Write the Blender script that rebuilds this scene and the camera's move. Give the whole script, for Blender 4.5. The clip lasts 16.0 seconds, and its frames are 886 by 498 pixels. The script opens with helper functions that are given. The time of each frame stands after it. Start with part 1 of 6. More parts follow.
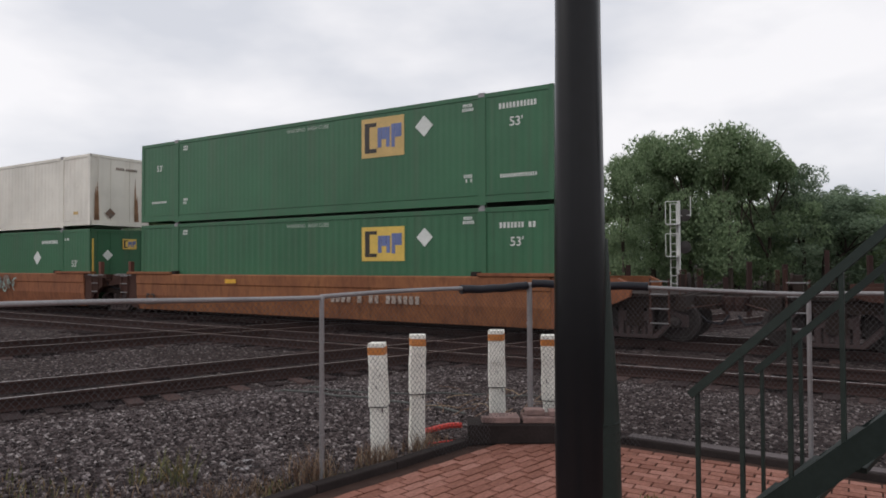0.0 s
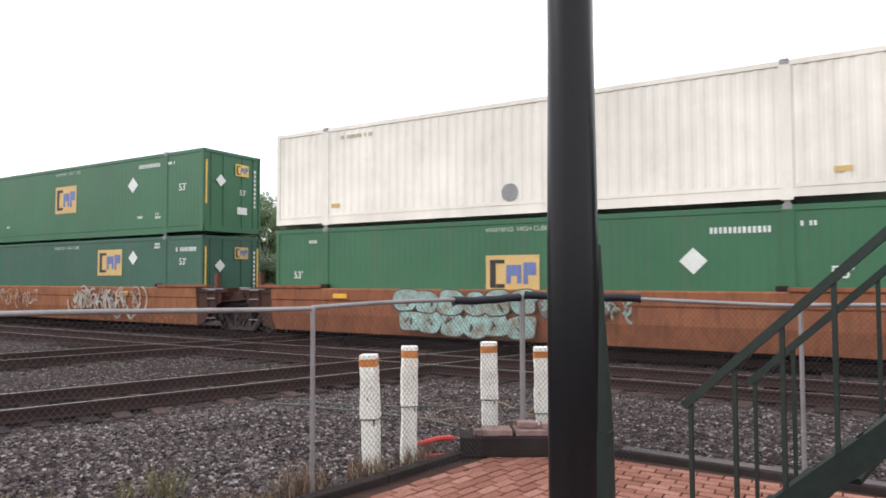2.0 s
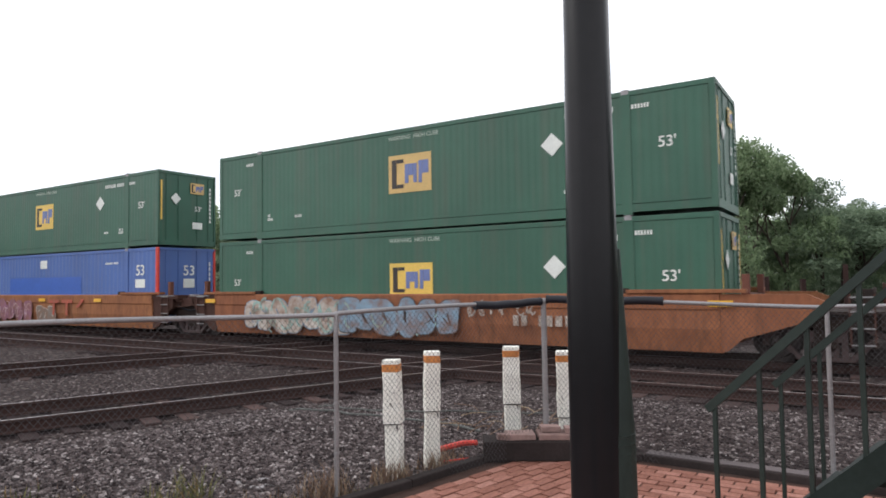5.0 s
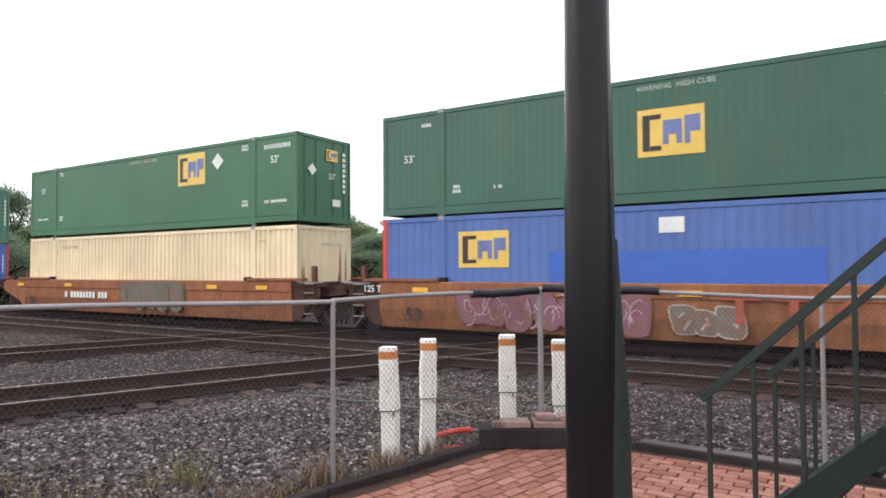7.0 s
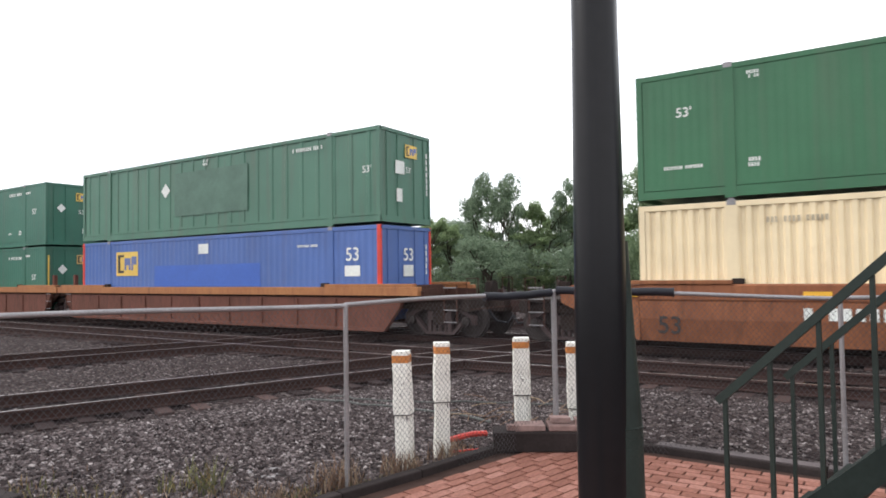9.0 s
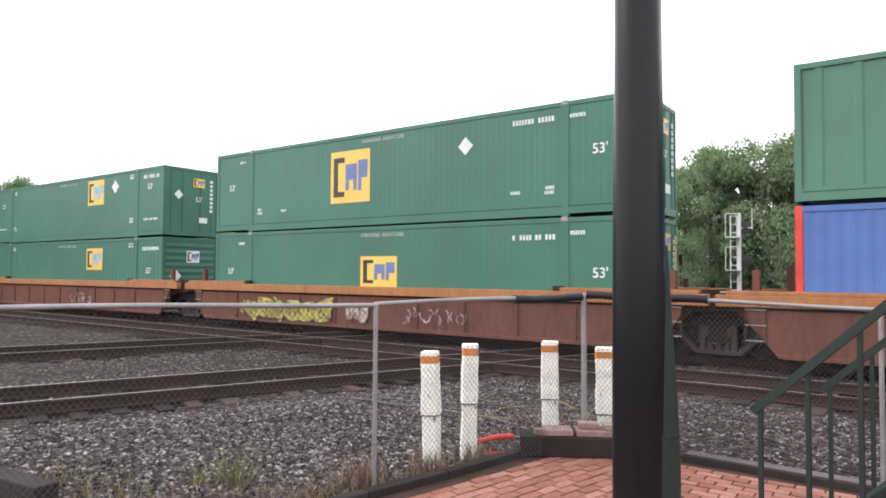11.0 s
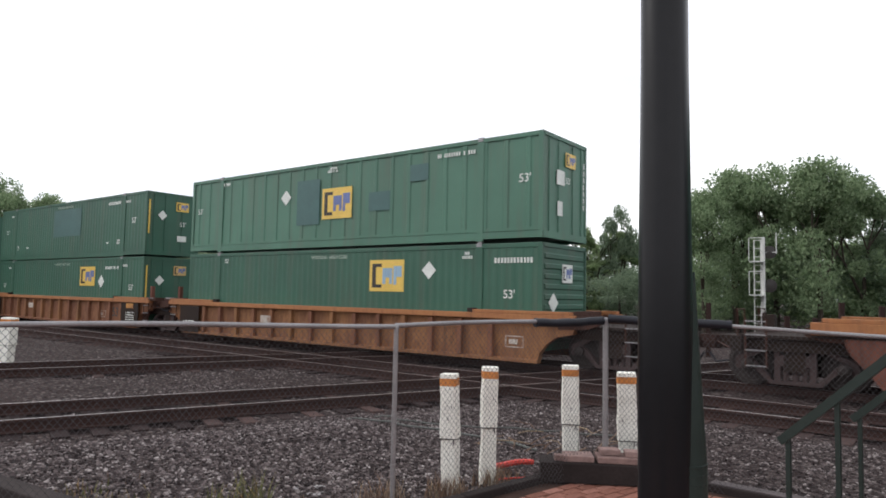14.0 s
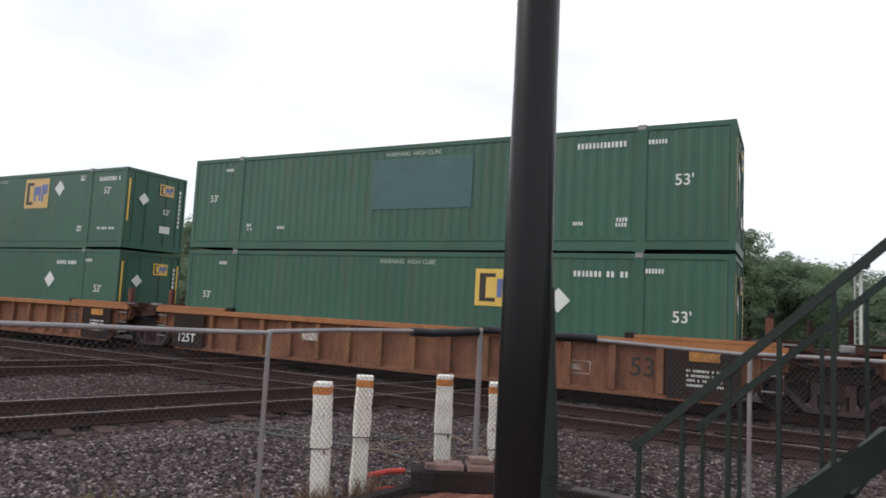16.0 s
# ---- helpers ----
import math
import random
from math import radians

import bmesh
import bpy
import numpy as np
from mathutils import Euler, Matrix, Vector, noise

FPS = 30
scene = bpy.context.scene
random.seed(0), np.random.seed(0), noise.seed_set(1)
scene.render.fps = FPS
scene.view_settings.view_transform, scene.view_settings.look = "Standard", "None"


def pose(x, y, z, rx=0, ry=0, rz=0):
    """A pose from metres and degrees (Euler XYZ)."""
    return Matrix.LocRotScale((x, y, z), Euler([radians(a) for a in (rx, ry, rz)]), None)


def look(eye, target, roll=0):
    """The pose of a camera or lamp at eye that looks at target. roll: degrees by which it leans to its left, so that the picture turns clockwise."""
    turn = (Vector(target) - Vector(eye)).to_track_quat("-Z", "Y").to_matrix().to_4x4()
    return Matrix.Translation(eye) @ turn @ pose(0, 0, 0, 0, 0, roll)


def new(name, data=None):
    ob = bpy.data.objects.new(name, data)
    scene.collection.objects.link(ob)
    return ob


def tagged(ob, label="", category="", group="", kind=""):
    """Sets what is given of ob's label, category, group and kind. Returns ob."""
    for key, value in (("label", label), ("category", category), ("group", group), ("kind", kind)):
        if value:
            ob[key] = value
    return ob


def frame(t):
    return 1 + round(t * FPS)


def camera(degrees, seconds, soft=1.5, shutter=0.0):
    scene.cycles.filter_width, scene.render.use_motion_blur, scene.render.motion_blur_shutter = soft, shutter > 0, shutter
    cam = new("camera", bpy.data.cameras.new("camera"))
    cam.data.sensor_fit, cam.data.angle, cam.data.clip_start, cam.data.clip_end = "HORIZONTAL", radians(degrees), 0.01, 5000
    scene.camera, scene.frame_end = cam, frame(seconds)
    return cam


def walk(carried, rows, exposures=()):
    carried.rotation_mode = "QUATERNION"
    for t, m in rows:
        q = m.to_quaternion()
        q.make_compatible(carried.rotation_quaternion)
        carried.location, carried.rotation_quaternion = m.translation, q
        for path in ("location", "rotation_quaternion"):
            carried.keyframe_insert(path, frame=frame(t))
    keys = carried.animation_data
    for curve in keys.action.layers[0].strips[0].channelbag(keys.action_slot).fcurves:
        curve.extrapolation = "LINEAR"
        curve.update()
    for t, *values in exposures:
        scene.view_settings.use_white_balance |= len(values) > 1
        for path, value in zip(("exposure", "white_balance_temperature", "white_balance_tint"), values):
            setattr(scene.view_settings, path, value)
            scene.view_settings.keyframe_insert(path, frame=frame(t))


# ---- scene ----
cam = camera(67.3, 16.0, soft=1.7, shutter=0.08)
PATH = [
    (0.0, pose(-0.009, 0.027, 1.562, 91.19, 0.28, 32.05)),
    (0.5, pose(-0.006, 0.013, 1.542, 90.26, 0.54, 32.05)),
    (1.0, pose(-0.000, 0.014, 1.546, 90.74, 1.73, 31.42)),
    (1.5, pose(-0.017, 0.029, 1.554, 91.70, 1.80, 31.74)),
    (2.0, pose(-0.018, 0.045, 1.540, 92.37, 0.19, 31.41)),
    (2.5, pose(-0.009, 0.027, 1.543, 94.68, 0.93, 32.63)),
    (3.0, pose(-0.002, 0.013, 1.551, 94.92, 1.19, 33.03)),
    (3.5, pose(-0.003, 0.012, 1.552, 94.99, 1.33, 33.05)),
    (4.0, pose(0.003, 0.021, 1.543, 94.43, 1.41, 33.29)),
    (6.5, pose(-0.006, 0.019, 1.543, 91.52, -0.27, 32.71)),
    (7.0, pose(0.000, 0.012, 1.544, 91.76, 0.30, 32.96)),
    (7.5, pose(-0.003, 0.010, 1.545, 91.58, 0.55, 32.34)),
    (8.0, pose(-0.007, 0.012, 1.544, 91.22, 0.71, 32.87)),
    (8.5, pose(-0.003, 0.010, 1.544, 91.88, 0.77, 33.32)),
    (9.0, pose(0.008, 0.033, 1.548, 92.00, 0.85, 34.21)),
    (11.5, pose(-0.023, 0.012, 1.542, 92.41, -0.56, 37.02)),
    (12.0, pose(-0.028, 0.016, 1.538, 92.92, -0.45, 37.57)),
    (12.5, pose(-0.030, 0.013, 1.539, 93.29, -0.31, 38.09)),
    (13.0, pose(-0.024, 0.011, 1.541, 93.61, -0.80, 38.49)),
    (13.5, pose(-0.021, 0.008, 1.541, 93.79, -0.80, 37.97)),
    (14.0, pose(-0.028, 0.007, 1.553, 93.93, -1.13, 38.14)),
    (14.5, pose(-0.029, 0.006, 1.548, 94.18, -0.93, 38.45)),
    (15.0, pose(-0.038, 0.014, 1.544, 94.53, -1.13, 38.65)),
    (15.5, pose(-0.040, 0.010, 1.550, 94.67, -1.43, 38.85)),
    (16.0, pose(0.012, 0.034, 1.556, 95.01, -2.92, 28.20)),
]
EXPOSURES = [(0, -0.72, 6450, 13), (0.3, -0.26, 6400, 12), (0.6, 0.28, 6400, 12), (1, 0.45, 6400, 12), (1.6, 0.45, 6400, 12), (2.1, 0.2, 6400, 12), (2.6, -0.15, 6400, 12), (4.2, -0.22, 6400, 12), (6.3, 0.48, 6400, 12), (7, 0.4, 6400, 12), (7.7, 0.48, 6400, 12), (8.4, 0.45, 6400, 12), (9, 0.25, 6400, 12), (9.2, 0.25, 6400, 12), (11.3, 0.7, 6400, 12), (12, 0.72, 6400, 12), (12.6, 0.42, 6400, 12), (13.5, 0.05, 6400, 12), (14.1, -0.18, 6400, 12), (15, -0.28, 6400, 12), (16, -0.27, 6400, 12)]
walk(cam, PATH, EXPOSURES)

# distance the train has rolled by each moment
ROLLED = [(0.0, 0.02), (0.5, 6.47), (1.0, 13.34), (1.5, 19.7), (2.0, 26.66), (2.5, 32.88), (3.0, 39.8), (3.5, 46.23), (4.0, 53.05),
          (6.5, 86.23), (7.0, 93.12), (7.5, 99.47), (8.0, 106.38), (8.5, 112.78), (9.0, 119.62), (11.5, 152.54), (12.0, 159.38),
          (12.5, 165.99), (13.0, 172.99), (13.5, 179.5), (14.0, 186.15), (14.5, 192.87), (15.0, 199.8), (15.5, 206.22), (16.0, 213.29)]
TURN = 0.81                       # the main line's heading against the x axis, degrees
UX, UY = math.cos(radians(TURN)), math.sin(radians(TURN))
CENTRE = 16.52                    # from the camera to the train's centre line
RAIL = -0.25                      # top of rail
PAVE = -0.07                      # top of the brick pavement


def on_line(s, off=0.0, z=0.0):
    """A pose at s metres along the main line, off metres to its far side."""
    return pose(UX * s - UY * off, UY * s + UX * off, z, 0, 0, TURN)


# ---- light: bright overcast day ----
world = bpy.data.worlds.new("overcast")
scene.world = world
world.use_nodes = True
wn, wl = world.node_tree.nodes, world.node_tree.links
wn.clear()
wout, wbg = wn.new("ShaderNodeOutputWorld"), wn.new("ShaderNodeBackground")
wsky = wn.new("ShaderNodeTexSky")
wsky.sky_type, wsky.sun_disc = "NISHITA", False
wsky.sun_elevation, wsky.sun_rotation = radians(39), radians(241)
wsc = wn.new("ShaderNodeVectorMath")
wsc.operation = "SCALE"
wsc.inputs["Scale"].default_value = 0.10
wl.new(wsky.outputs[0], wsc.inputs[0])
wco, wns, wrp = wn.new("ShaderNodeTexCoord"), wn.new("ShaderNodeTexNoise"), wn.new("ShaderNodeValToRGB")
wns.inputs["Scale"].default_value, wns.inputs["Detail"].default_value, wns.inputs["Roughness"].default_value = 2.2, 5, 0.5
wmp = wn.new("ShaderNodeMapping")
wmp.inputs["Scale"].default_value = (1, 1, 2.6)
wl.new(wco.outputs["Generated"], wmp.inputs[0])
wl.new(wmp.outputs[0], wns.inputs["Vector"])
wrp.color_ramp.elements[0].position, wrp.color_ramp.elements[0].color = 0.36, (1.02, 1.06, 1.12, 1)
wrp.color_ramp.elements[1].position, wrp.color_ramp.elements[1].color = 0.58, (1.42, 1.42, 1.42, 1)
wl.new(wns.outputs["Fac"], wrp.inputs[0])
wmix = wn.new("ShaderNodeMixRGB")
wmix.inputs[0].default_value = 0.93
wl.new(wsc.outputs[0], wmix.inputs[1])
wl.new(wrp.outputs[0], wmix.inputs[2])
wl.new(wmix.outputs[0], wbg.inputs[0])
wbg.inputs[1].default_value = 1.15
wl.new(wbg.outputs[0], wout.inputs[0])
sun_data = bpy.data.lights.new("sun", "SUN")
sun_data.energy, sun_data.angle, sun_data.color = 1.2, radians(22), (1.0, 0.97, 0.92)
sun = new("sun", sun_data)
sun.matrix_world = look((-16, -9, 15), (0, 0, 0))


# ---- materials ----
def shade(name, rough=0.6, metal=0.0):
    m = bpy.data.materials.new(name)
    m.use_nodes = True
    b = m.node_tree.nodes["Principled BSDF"]
    b.inputs["Roughness"].default_value, b.inputs["Metallic"].default_value = rough, metal
    return m, m.node_tree.nodes, m.node_tree.links, b


def ramp(n, stops):
    r = n.new("ShaderNodeValToRGB")
    e = r.color_ramp.elements
    while len(e) < len(stops):
        e.new(0.5)
    for i, (p, c) in enumerate(stops):
        e[i].position, e[i].color = p, (*c, 1)
    return r


def noisy(n, l, scale, detail=4, stretch=(1, 1, 1), rough=0.55):
    co, mp, ns = n.new("ShaderNodeTexCoord"), n.new("ShaderNodeMapping"), n.new("ShaderNodeTexNoise")
    mp.inputs["Scale"].default_value = stretch
    ns.inputs["Scale"].default_value, ns.inputs["Detail"].default_value, ns.inputs["Roughness"].default_value = scale, detail, rough
    l.new(co.outputs["Object"], mp.inputs[0])
    l.new(mp.outputs[0], ns.inputs["Vector"])
    return ns


def mixed(n, l, fac, a, b, kind="MIX"):
    m = n.new("ShaderNodeMixRGB")
    m.blend_type = kind
    for sock, v in zip(m.inputs, (fac, a, b)):
        if isinstance(v, (int, float)):
            sock.default_value = v
        elif isinstance(v, tuple):
            sock.default_value = (*v, 1)
        else:
            l.new(v, sock)
    return m.outputs[0]


def bumped(n, l, b, height, strength=0.3, dist=0.01):
    bp = n.new("ShaderNodeBump")
    bp.inputs["Strength"].default_value, bp.inputs["Distance"].default_value = strength, dist
    l.new(height, bp.inputs["Height"])
    l.new(bp.outputs[0], b.inputs["Normal"])


def tinted(c, k):
    return tuple(min(1.0, v * k) for v in c)


def plain(name, col, rough=0.6, metal=0.0, vary=0.18, scale=6.0, bump=0.15):
    """Paint, plastic or metal with two scales of variation."""
    m, n, l, b = shade(name, rough, metal)
    big, small = noisy(n, l, scale * 0.25, 3), noisy(n, l, scale * 6, 5)
    c1 = ramp(n, [(0.3, tinted(col, 1 - vary)), (0.7, tinted(col, 1 + vary))])
    l.new(big.outputs["Fac"], c1.inputs[0])
    c2 = ramp(n, [(0.3, (0.82, 0.82, 0.82)), (0.65, (1.06, 1.06, 1.06))])
    l.new(small.outputs["Fac"], c2.inputs[0])
    l.new(mixed(n, l, 1.0, c1.outputs[0], c2.outputs[0], "MULTIPLY"), b.inputs["Base Color"])
    bumped(n, l, b, small.outputs["Fac"], bump, 0.004)
    return m


def box_paint(name, col, grime=(0.10, 0.09, 0.07), dirt=0.35, rust=0.0):
    """Container paint: fading, vertical run marks, grime and rust bloom."""
    m, n, l, b = shade(name, 0.5)
    fade, runs, fine = noisy(n, l, 0.5, 4), noisy(n, l, 1.0, 5, (3.2, 3.2, 0.22)), noisy(n, l, 26, 4)
    c1 = ramp(n, [(0.3, tinted(col, 0.88)), (0.72, tinted(col, 1.16))])
    l.new(fade.outputs["Fac"], c1.inputs[0])
    k = ramp(n, [(0.5, (0, 0, 0)), (0.78, (dirt, dirt, dirt))])
    l.new(runs.outputs["Fac"], k.inputs[0])
    c2 = mixed(n, l, k.outputs[0], c1.outputs[0], grime)
    if rust:
        k2 = ramp(n, [(0.56, (0, 0, 0)), (0.72, (rust, rust, rust))])
        blotch = noisy(n, l, 1.3, 7, (1, 1, 0.5), 0.7)
        l.new(blotch.outputs["Fac"], k2.inputs[0])
        c2 = mixed(n, l, k2.outputs[0], c2, (0.20, 0.075, 0.03))
    l.new(c2, b.inputs["Base Color"])
    r = ramp(n, [(0.3, (0.42, 0.42, 0.42)), (0.7, (0.62, 0.62, 0.62))])
    l.new(fine.outputs["Fac"], r.inputs[0])
    l.new(r.outputs[0], b.inputs["Roughness"])
    bumped(n, l, b, fine.outputs["Fac"], 0.06, 0.004)
    return m


def rusty(name, col, rust=(0.13, 0.05, 0.028), amount=0.75, dark=(0.03, 0.024, 0.022), other=None):
    """Worn freight-car paint, with rust and soot at two scales."""
    m, n, l, b = shade(name, 0.75)
    a, s, r = noisy(n, l, 0.9, 6, (1, 1, 0.6), 0.65), noisy(n, l, 9, 6, (1, 1, 0.35), 0.7), noisy(n, l, 2.2, 4, (2.5, 2.5, 0.3))
    k1 = ramp(n, [(0.42, (0, 0, 0)), (0.66, (amount, amount, amount))])
    l.new(a.outputs["Fac"], k1.inputs[0])
    k2 = ramp(n, [(0.46, (0, 0, 0)), (0.7, (0.6, 0.6, 0.6))])
    l.new(s.outputs["Fac"], k2.inputs[0])
    k3 = ramp(n, [(0.55, (0, 0, 0)), (0.8, (0.5, 0.5, 0.5))])
    l.new(r.outputs["Fac"], k3.inputs[0])
    if other:
        col = mixed(n, l, n.new("ShaderNodeObjectInfo").outputs["Random"], col, other)
    c = mixed(n, l, k1.outputs[0], col, rust)
    c = mixed(n, l, k2.outputs[0], c, tinted(rust, 0.8))
    c = mixed(n, l, k3.outputs[0], c, dark)
    l.new(c, b.inputs["Base Color"])
    bumped(n, l, b, s.outputs["Fac"], 0.25, 0.006)
    return m


def gravel_mat():
    m, n, l, b = shade("ballast_ground", 0.9)
    co = n.new("ShaderNodeTexCoord")
    v1, v2 = n.new("ShaderNodeTexVoronoi"), n.new("ShaderNodeTexVoronoi")
    v1.inputs["Scale"].default_value, v2.inputs["Scale"].default_value = 17, 34
    for v in (v1, v2):
        l.new(co.outputs["Object"], v.inputs["Vector"])
    sep = n.new("ShaderNodeSeparateColor")
    l.new(v1.outputs["Color"], sep.inputs[0])
    stone = ramp(n, [(0.0, (0.020, 0.014, 0.0145)), (0.45, (0.070, 0.054, 0.053)), (0.8, (0.135, 0.109, 0.106)), (1.0, (0.27, 0.235, 0.225))])
    l.new(sep.outputs[0], stone.inputs[0])
    # shade in the crevices, painted: colour darkens away from each stone's middle
    gap_shade = ramp(n, [(0.15, (1, 1, 1)), (0.75, (0.25, 0.23, 0.22))])
    l.new(v1.outputs["Distance"], gap_shade.inputs[0])
    c = mixed(n, l, 0.85, stone.outputs[0], gap_shade.outputs[0], "MULTIPLY")
    patch = noisy(n, l, 0.35, 5)
    k = ramp(n, [(0.42, (0, 0, 0)), (0.66, (0.55, 0.55, 0.55))])
    l.new(patch.outputs["Fac"], k.inputs[0])
    c = mixed(n, l, k.outputs[0], c, (0.038, 0.026, 0.0245))
    l.new(c, b.inputs["Base Color"])
    h = mixed(n, l, 0.4, v1.outputs["Distance"], v2.outputs["Distance"])
    inv = n.new("ShaderNodeInvert")
    l.new(h, inv.inputs[1])
    bumped(n, l, b, inv.outputs[0], 0.9, 0.03)
    return m


def island_mat(name, stops, rough=0.85, bump=0.3, scale=40):
    """Each loose piece takes its own shade."""
    m, n, l, b = shade(name, rough)
    g = n.new("ShaderNodeNewGeometry")
    r = ramp(n, stops)
    l.new(g.outputs["Random Per Island"], r.inputs[0])
    ns = noisy(n, l, scale, 3)
    c2 = ramp(n, [(0.3, (0.75, 0.75, 0.75)), (0.7, (1.15, 1.15, 1.15))])
    l.new(ns.outputs["Fac"], c2.inputs[0])
    l.new(mixed(n, l, 1.0, r.outputs[0], c2.outputs[0], "MULTIPLY"), b.inputs["Base Color"])
    bumped(n, l, b, ns.outputs["Fac"], bump, 0.004)
    return m


def leaf_mat(name, stops):
    m = island_mat(name, stops, 0.65)
    n, l = m.node_tree.nodes, m.node_tree.links
    b, out = n["Principled BSDF"], n["Material Output"]
    tr, mx = n.new("ShaderNodeBsdfTranslucent"), n.new("ShaderNodeMixShader")
    l.new(b.inputs["Base Color"].links[0].from_socket, tr.inputs[0])
    mx.inputs[0].default_value = 0.6
    l.new(b.outputs[0], mx.inputs[1])
    l.new(tr.outputs[0], mx.inputs[2])
    l.new(mx.outputs[0], out.inputs[0])
    return m


def object_mat(name, stops, rough=0.85, scale=30, bump=0.35, stretch=(1, 1, 1)):
    """Alike pieces, each with its own shade."""
    m, n, l, b = shade(name, rough)
    g = n.new("ShaderNodeObjectInfo")
    r = ramp(n, stops)
    l.new(g.outputs["Random"], r.inputs[0])
    ns = noisy(n, l, scale, 5, stretch)
    c2 = ramp(n, [(0.28, (0.62, 0.62, 0.62)), (0.7, (1.15, 1.15, 1.15))])
    l.new(ns.outputs["Fac"], c2.inputs[0])
    l.new(mixed(n, l, 1.0, r.outputs[0], c2.outputs[0], "MULTIPLY"), b.inputs["Base Color"])
    bumped(n, l, b, ns.outputs["Fac"], bump, 0.005)
    return m


GREENS = [box_paint("green_paint_a", (0.033, 0.130, 0.060), dirt=0.3), box_paint("green_paint_b", (0.030, 0.102, 0.066), dirt=0.4),
          box_paint("green_paint_c", (0.037, 0.140, 0.096), dirt=0.3)]
OLD_GREEN = box_paint("old_green_paint", (0.064, 0.164, 0.112), dirt=0.5)
WHITE_BOX = box_paint("offwhite_paint", (0.78, 0.735, 0.655), (0.42, 0.31, 0.21), 0.16, 0.14)
TAN_BOX = box_paint("cream_paint", (0.79, 0.655, 0.425), (0.40, 0.26, 0.15), 0.14, 0.12)
BLUE_BOX = box_paint("blue_paint", (0.070, 0.135, 0.36), (0.10, 0.11, 0.2), 0.35)
BLUE_NEW = plain("fresh_blue_paint", (0.040, 0.115, 0.44), 0.4, vary=0.06)
RED_POST = plain("red_paint", (0.62, 0.05, 0.03), 0.5)
WHITE = plain("white_lettering", (0.72, 0.74, 0.70), 0.6, vary=0.12)
FADED_WHITE = plain("faded_lettering", (0.40, 0.47, 0.40), 0.6, vary=0.25, scale=20)
YELLOW = plain("yellow_decal", (0.74, 0.50, 0.10), 0.45, vary=0.08)
FADED_YELLOW = plain("faded_decal", (0.62, 0.42, 0.16), 0.6, vary=0.1)
FADED_GREY = plain("worn_grey_lettering", (0.46, 0.39, 0.28), 0.7, vary=0.2, scale=20)
REFLECT = plain("yellow_reflector_film", (0.78, 0.42, 0.035), 0.4, vary=0.1, scale=20)
INK = plain("black_decal", (0.028, 0.022, 0.02), 0.5)
LOGO_BLUE = plain("blue_decal", (0.13, 0.17, 0.36), 0.5)
PALE_BLUE = plain("faded_blue_decal", (0.28, 0.42, 0.55), 0.5)
GHOST = plain("overpainted_patch", (0.052, 0.124, 0.118), 0.55, vary=0.1)
ORANGE_CAR = rusty("orange_car_paint", (0.285, 0.105, 0.055), (0.17, 0.066, 0.038), 0.65, other=(0.305, 0.128, 0.056))
BROWN_CAR = rusty("brown_car_paint", (0.155, 0.062, 0.045), (0.10, 0.045, 0.032), 0.6)
RUST_CAR = rusty("rust_car_paint", (0.225, 0.098, 0.058), (0.125, 0.054, 0.038), 0.7, other=(0.28, 0.138, 0.060))
CHORD = rusty("orange_chord_paint", (0.37, 0.155, 0.055), (0.28, 0.10, 0.04), 0.5)
DARK_RUST = rusty("dark_rusty_steel", (0.075, 0.036, 0.028), (0.05, 0.026, 0.02), 0.6)
TRUCK_STEEL = rusty("truck_casting", (0.058, 0.035, 0.034), (0.045, 0.027, 0.026), 0.5)
SOOT = rusty("sooty_steel", (0.030, 0.024, 0.022), (0.045, 0.026, 0.02), 0.5)
RIDGE = rusty("rail_rust", (0.042, 0.026, 0.024), (0.055, 0.029, 0.024), 0.6)
STEEL = plain("worn_rail_top", (0.60, 0.56, 0.56), 0.35, 0.85, 0.1)
WHEEL = plain("wheel_steel", (0.05, 0.042, 0.04), 0.6, 0.3)
TIE = object_mat("creosoted_wood", [(0.0, (0.026, 0.018, 0.018)), (0.7, (0.052, 0.036, 0.035)), (1.0, (0.10, 0.064, 0.058))], 0.85, 6, 0.5, (1, 8, 8))
GRAVEL = gravel_mat()
WIRE = plain("weathered_fence_wire", (0.075, 0.070, 0.072), 0.7, 0.0, 0.15, 12)
FOULED = island_mat("oil_fouled_ballast", [(0.0, (0.013, 0.010, 0.0105)), (0.6, (0.026, 0.019, 0.019)), (1.0, (0.055, 0.043, 0.042))], 0.9, 0.6, 25)
STONES = island_mat("ballast_stone", [(0.0, (0.018, 0.013, 0.0135)), (0.45, (0.083, 0.065, 0.064)), (0.82, (0.170, 0.139, 0.137)), (1.0, (0.37, 0.33, 0.32))])
BRICK = object_mat("red_paver", [(0.0, (0.215, 0.090, 0.064)), (0.5, (0.285, 0.125, 0.092)), (1.0, (0.35, 0.170, 0.132))], 0.8)
BRICKS = island_mat("red_pavers", [(0.0, (0.215, 0.090, 0.064)), (0.5, (0.285, 0.125, 0.092)), (1.0, (0.35, 0.170, 0.132))])
MORTAR = plain("sandy_joint", (0.055, 0.034, 0.028), 0.95, vary=0.3, scale=20)
TIMBER = plain("dark_timber", (0.032, 0.025, 0.024), 0.8, vary=0.35, scale=5, bump=0.5)
GREY_WOOD = plain("weathered_timber_top", (0.105, 0.085, 0.086), 0.85, vary=0.25, scale=6, bump=0.4)
GALV = plain("galvanised_steel", (0.27, 0.26, 0.265), 0.55, 0.5, 0.15, 12)
FOAM = plain("black_foam", (0.012, 0.013, 0.019), 0.55, vary=0.3, scale=10)
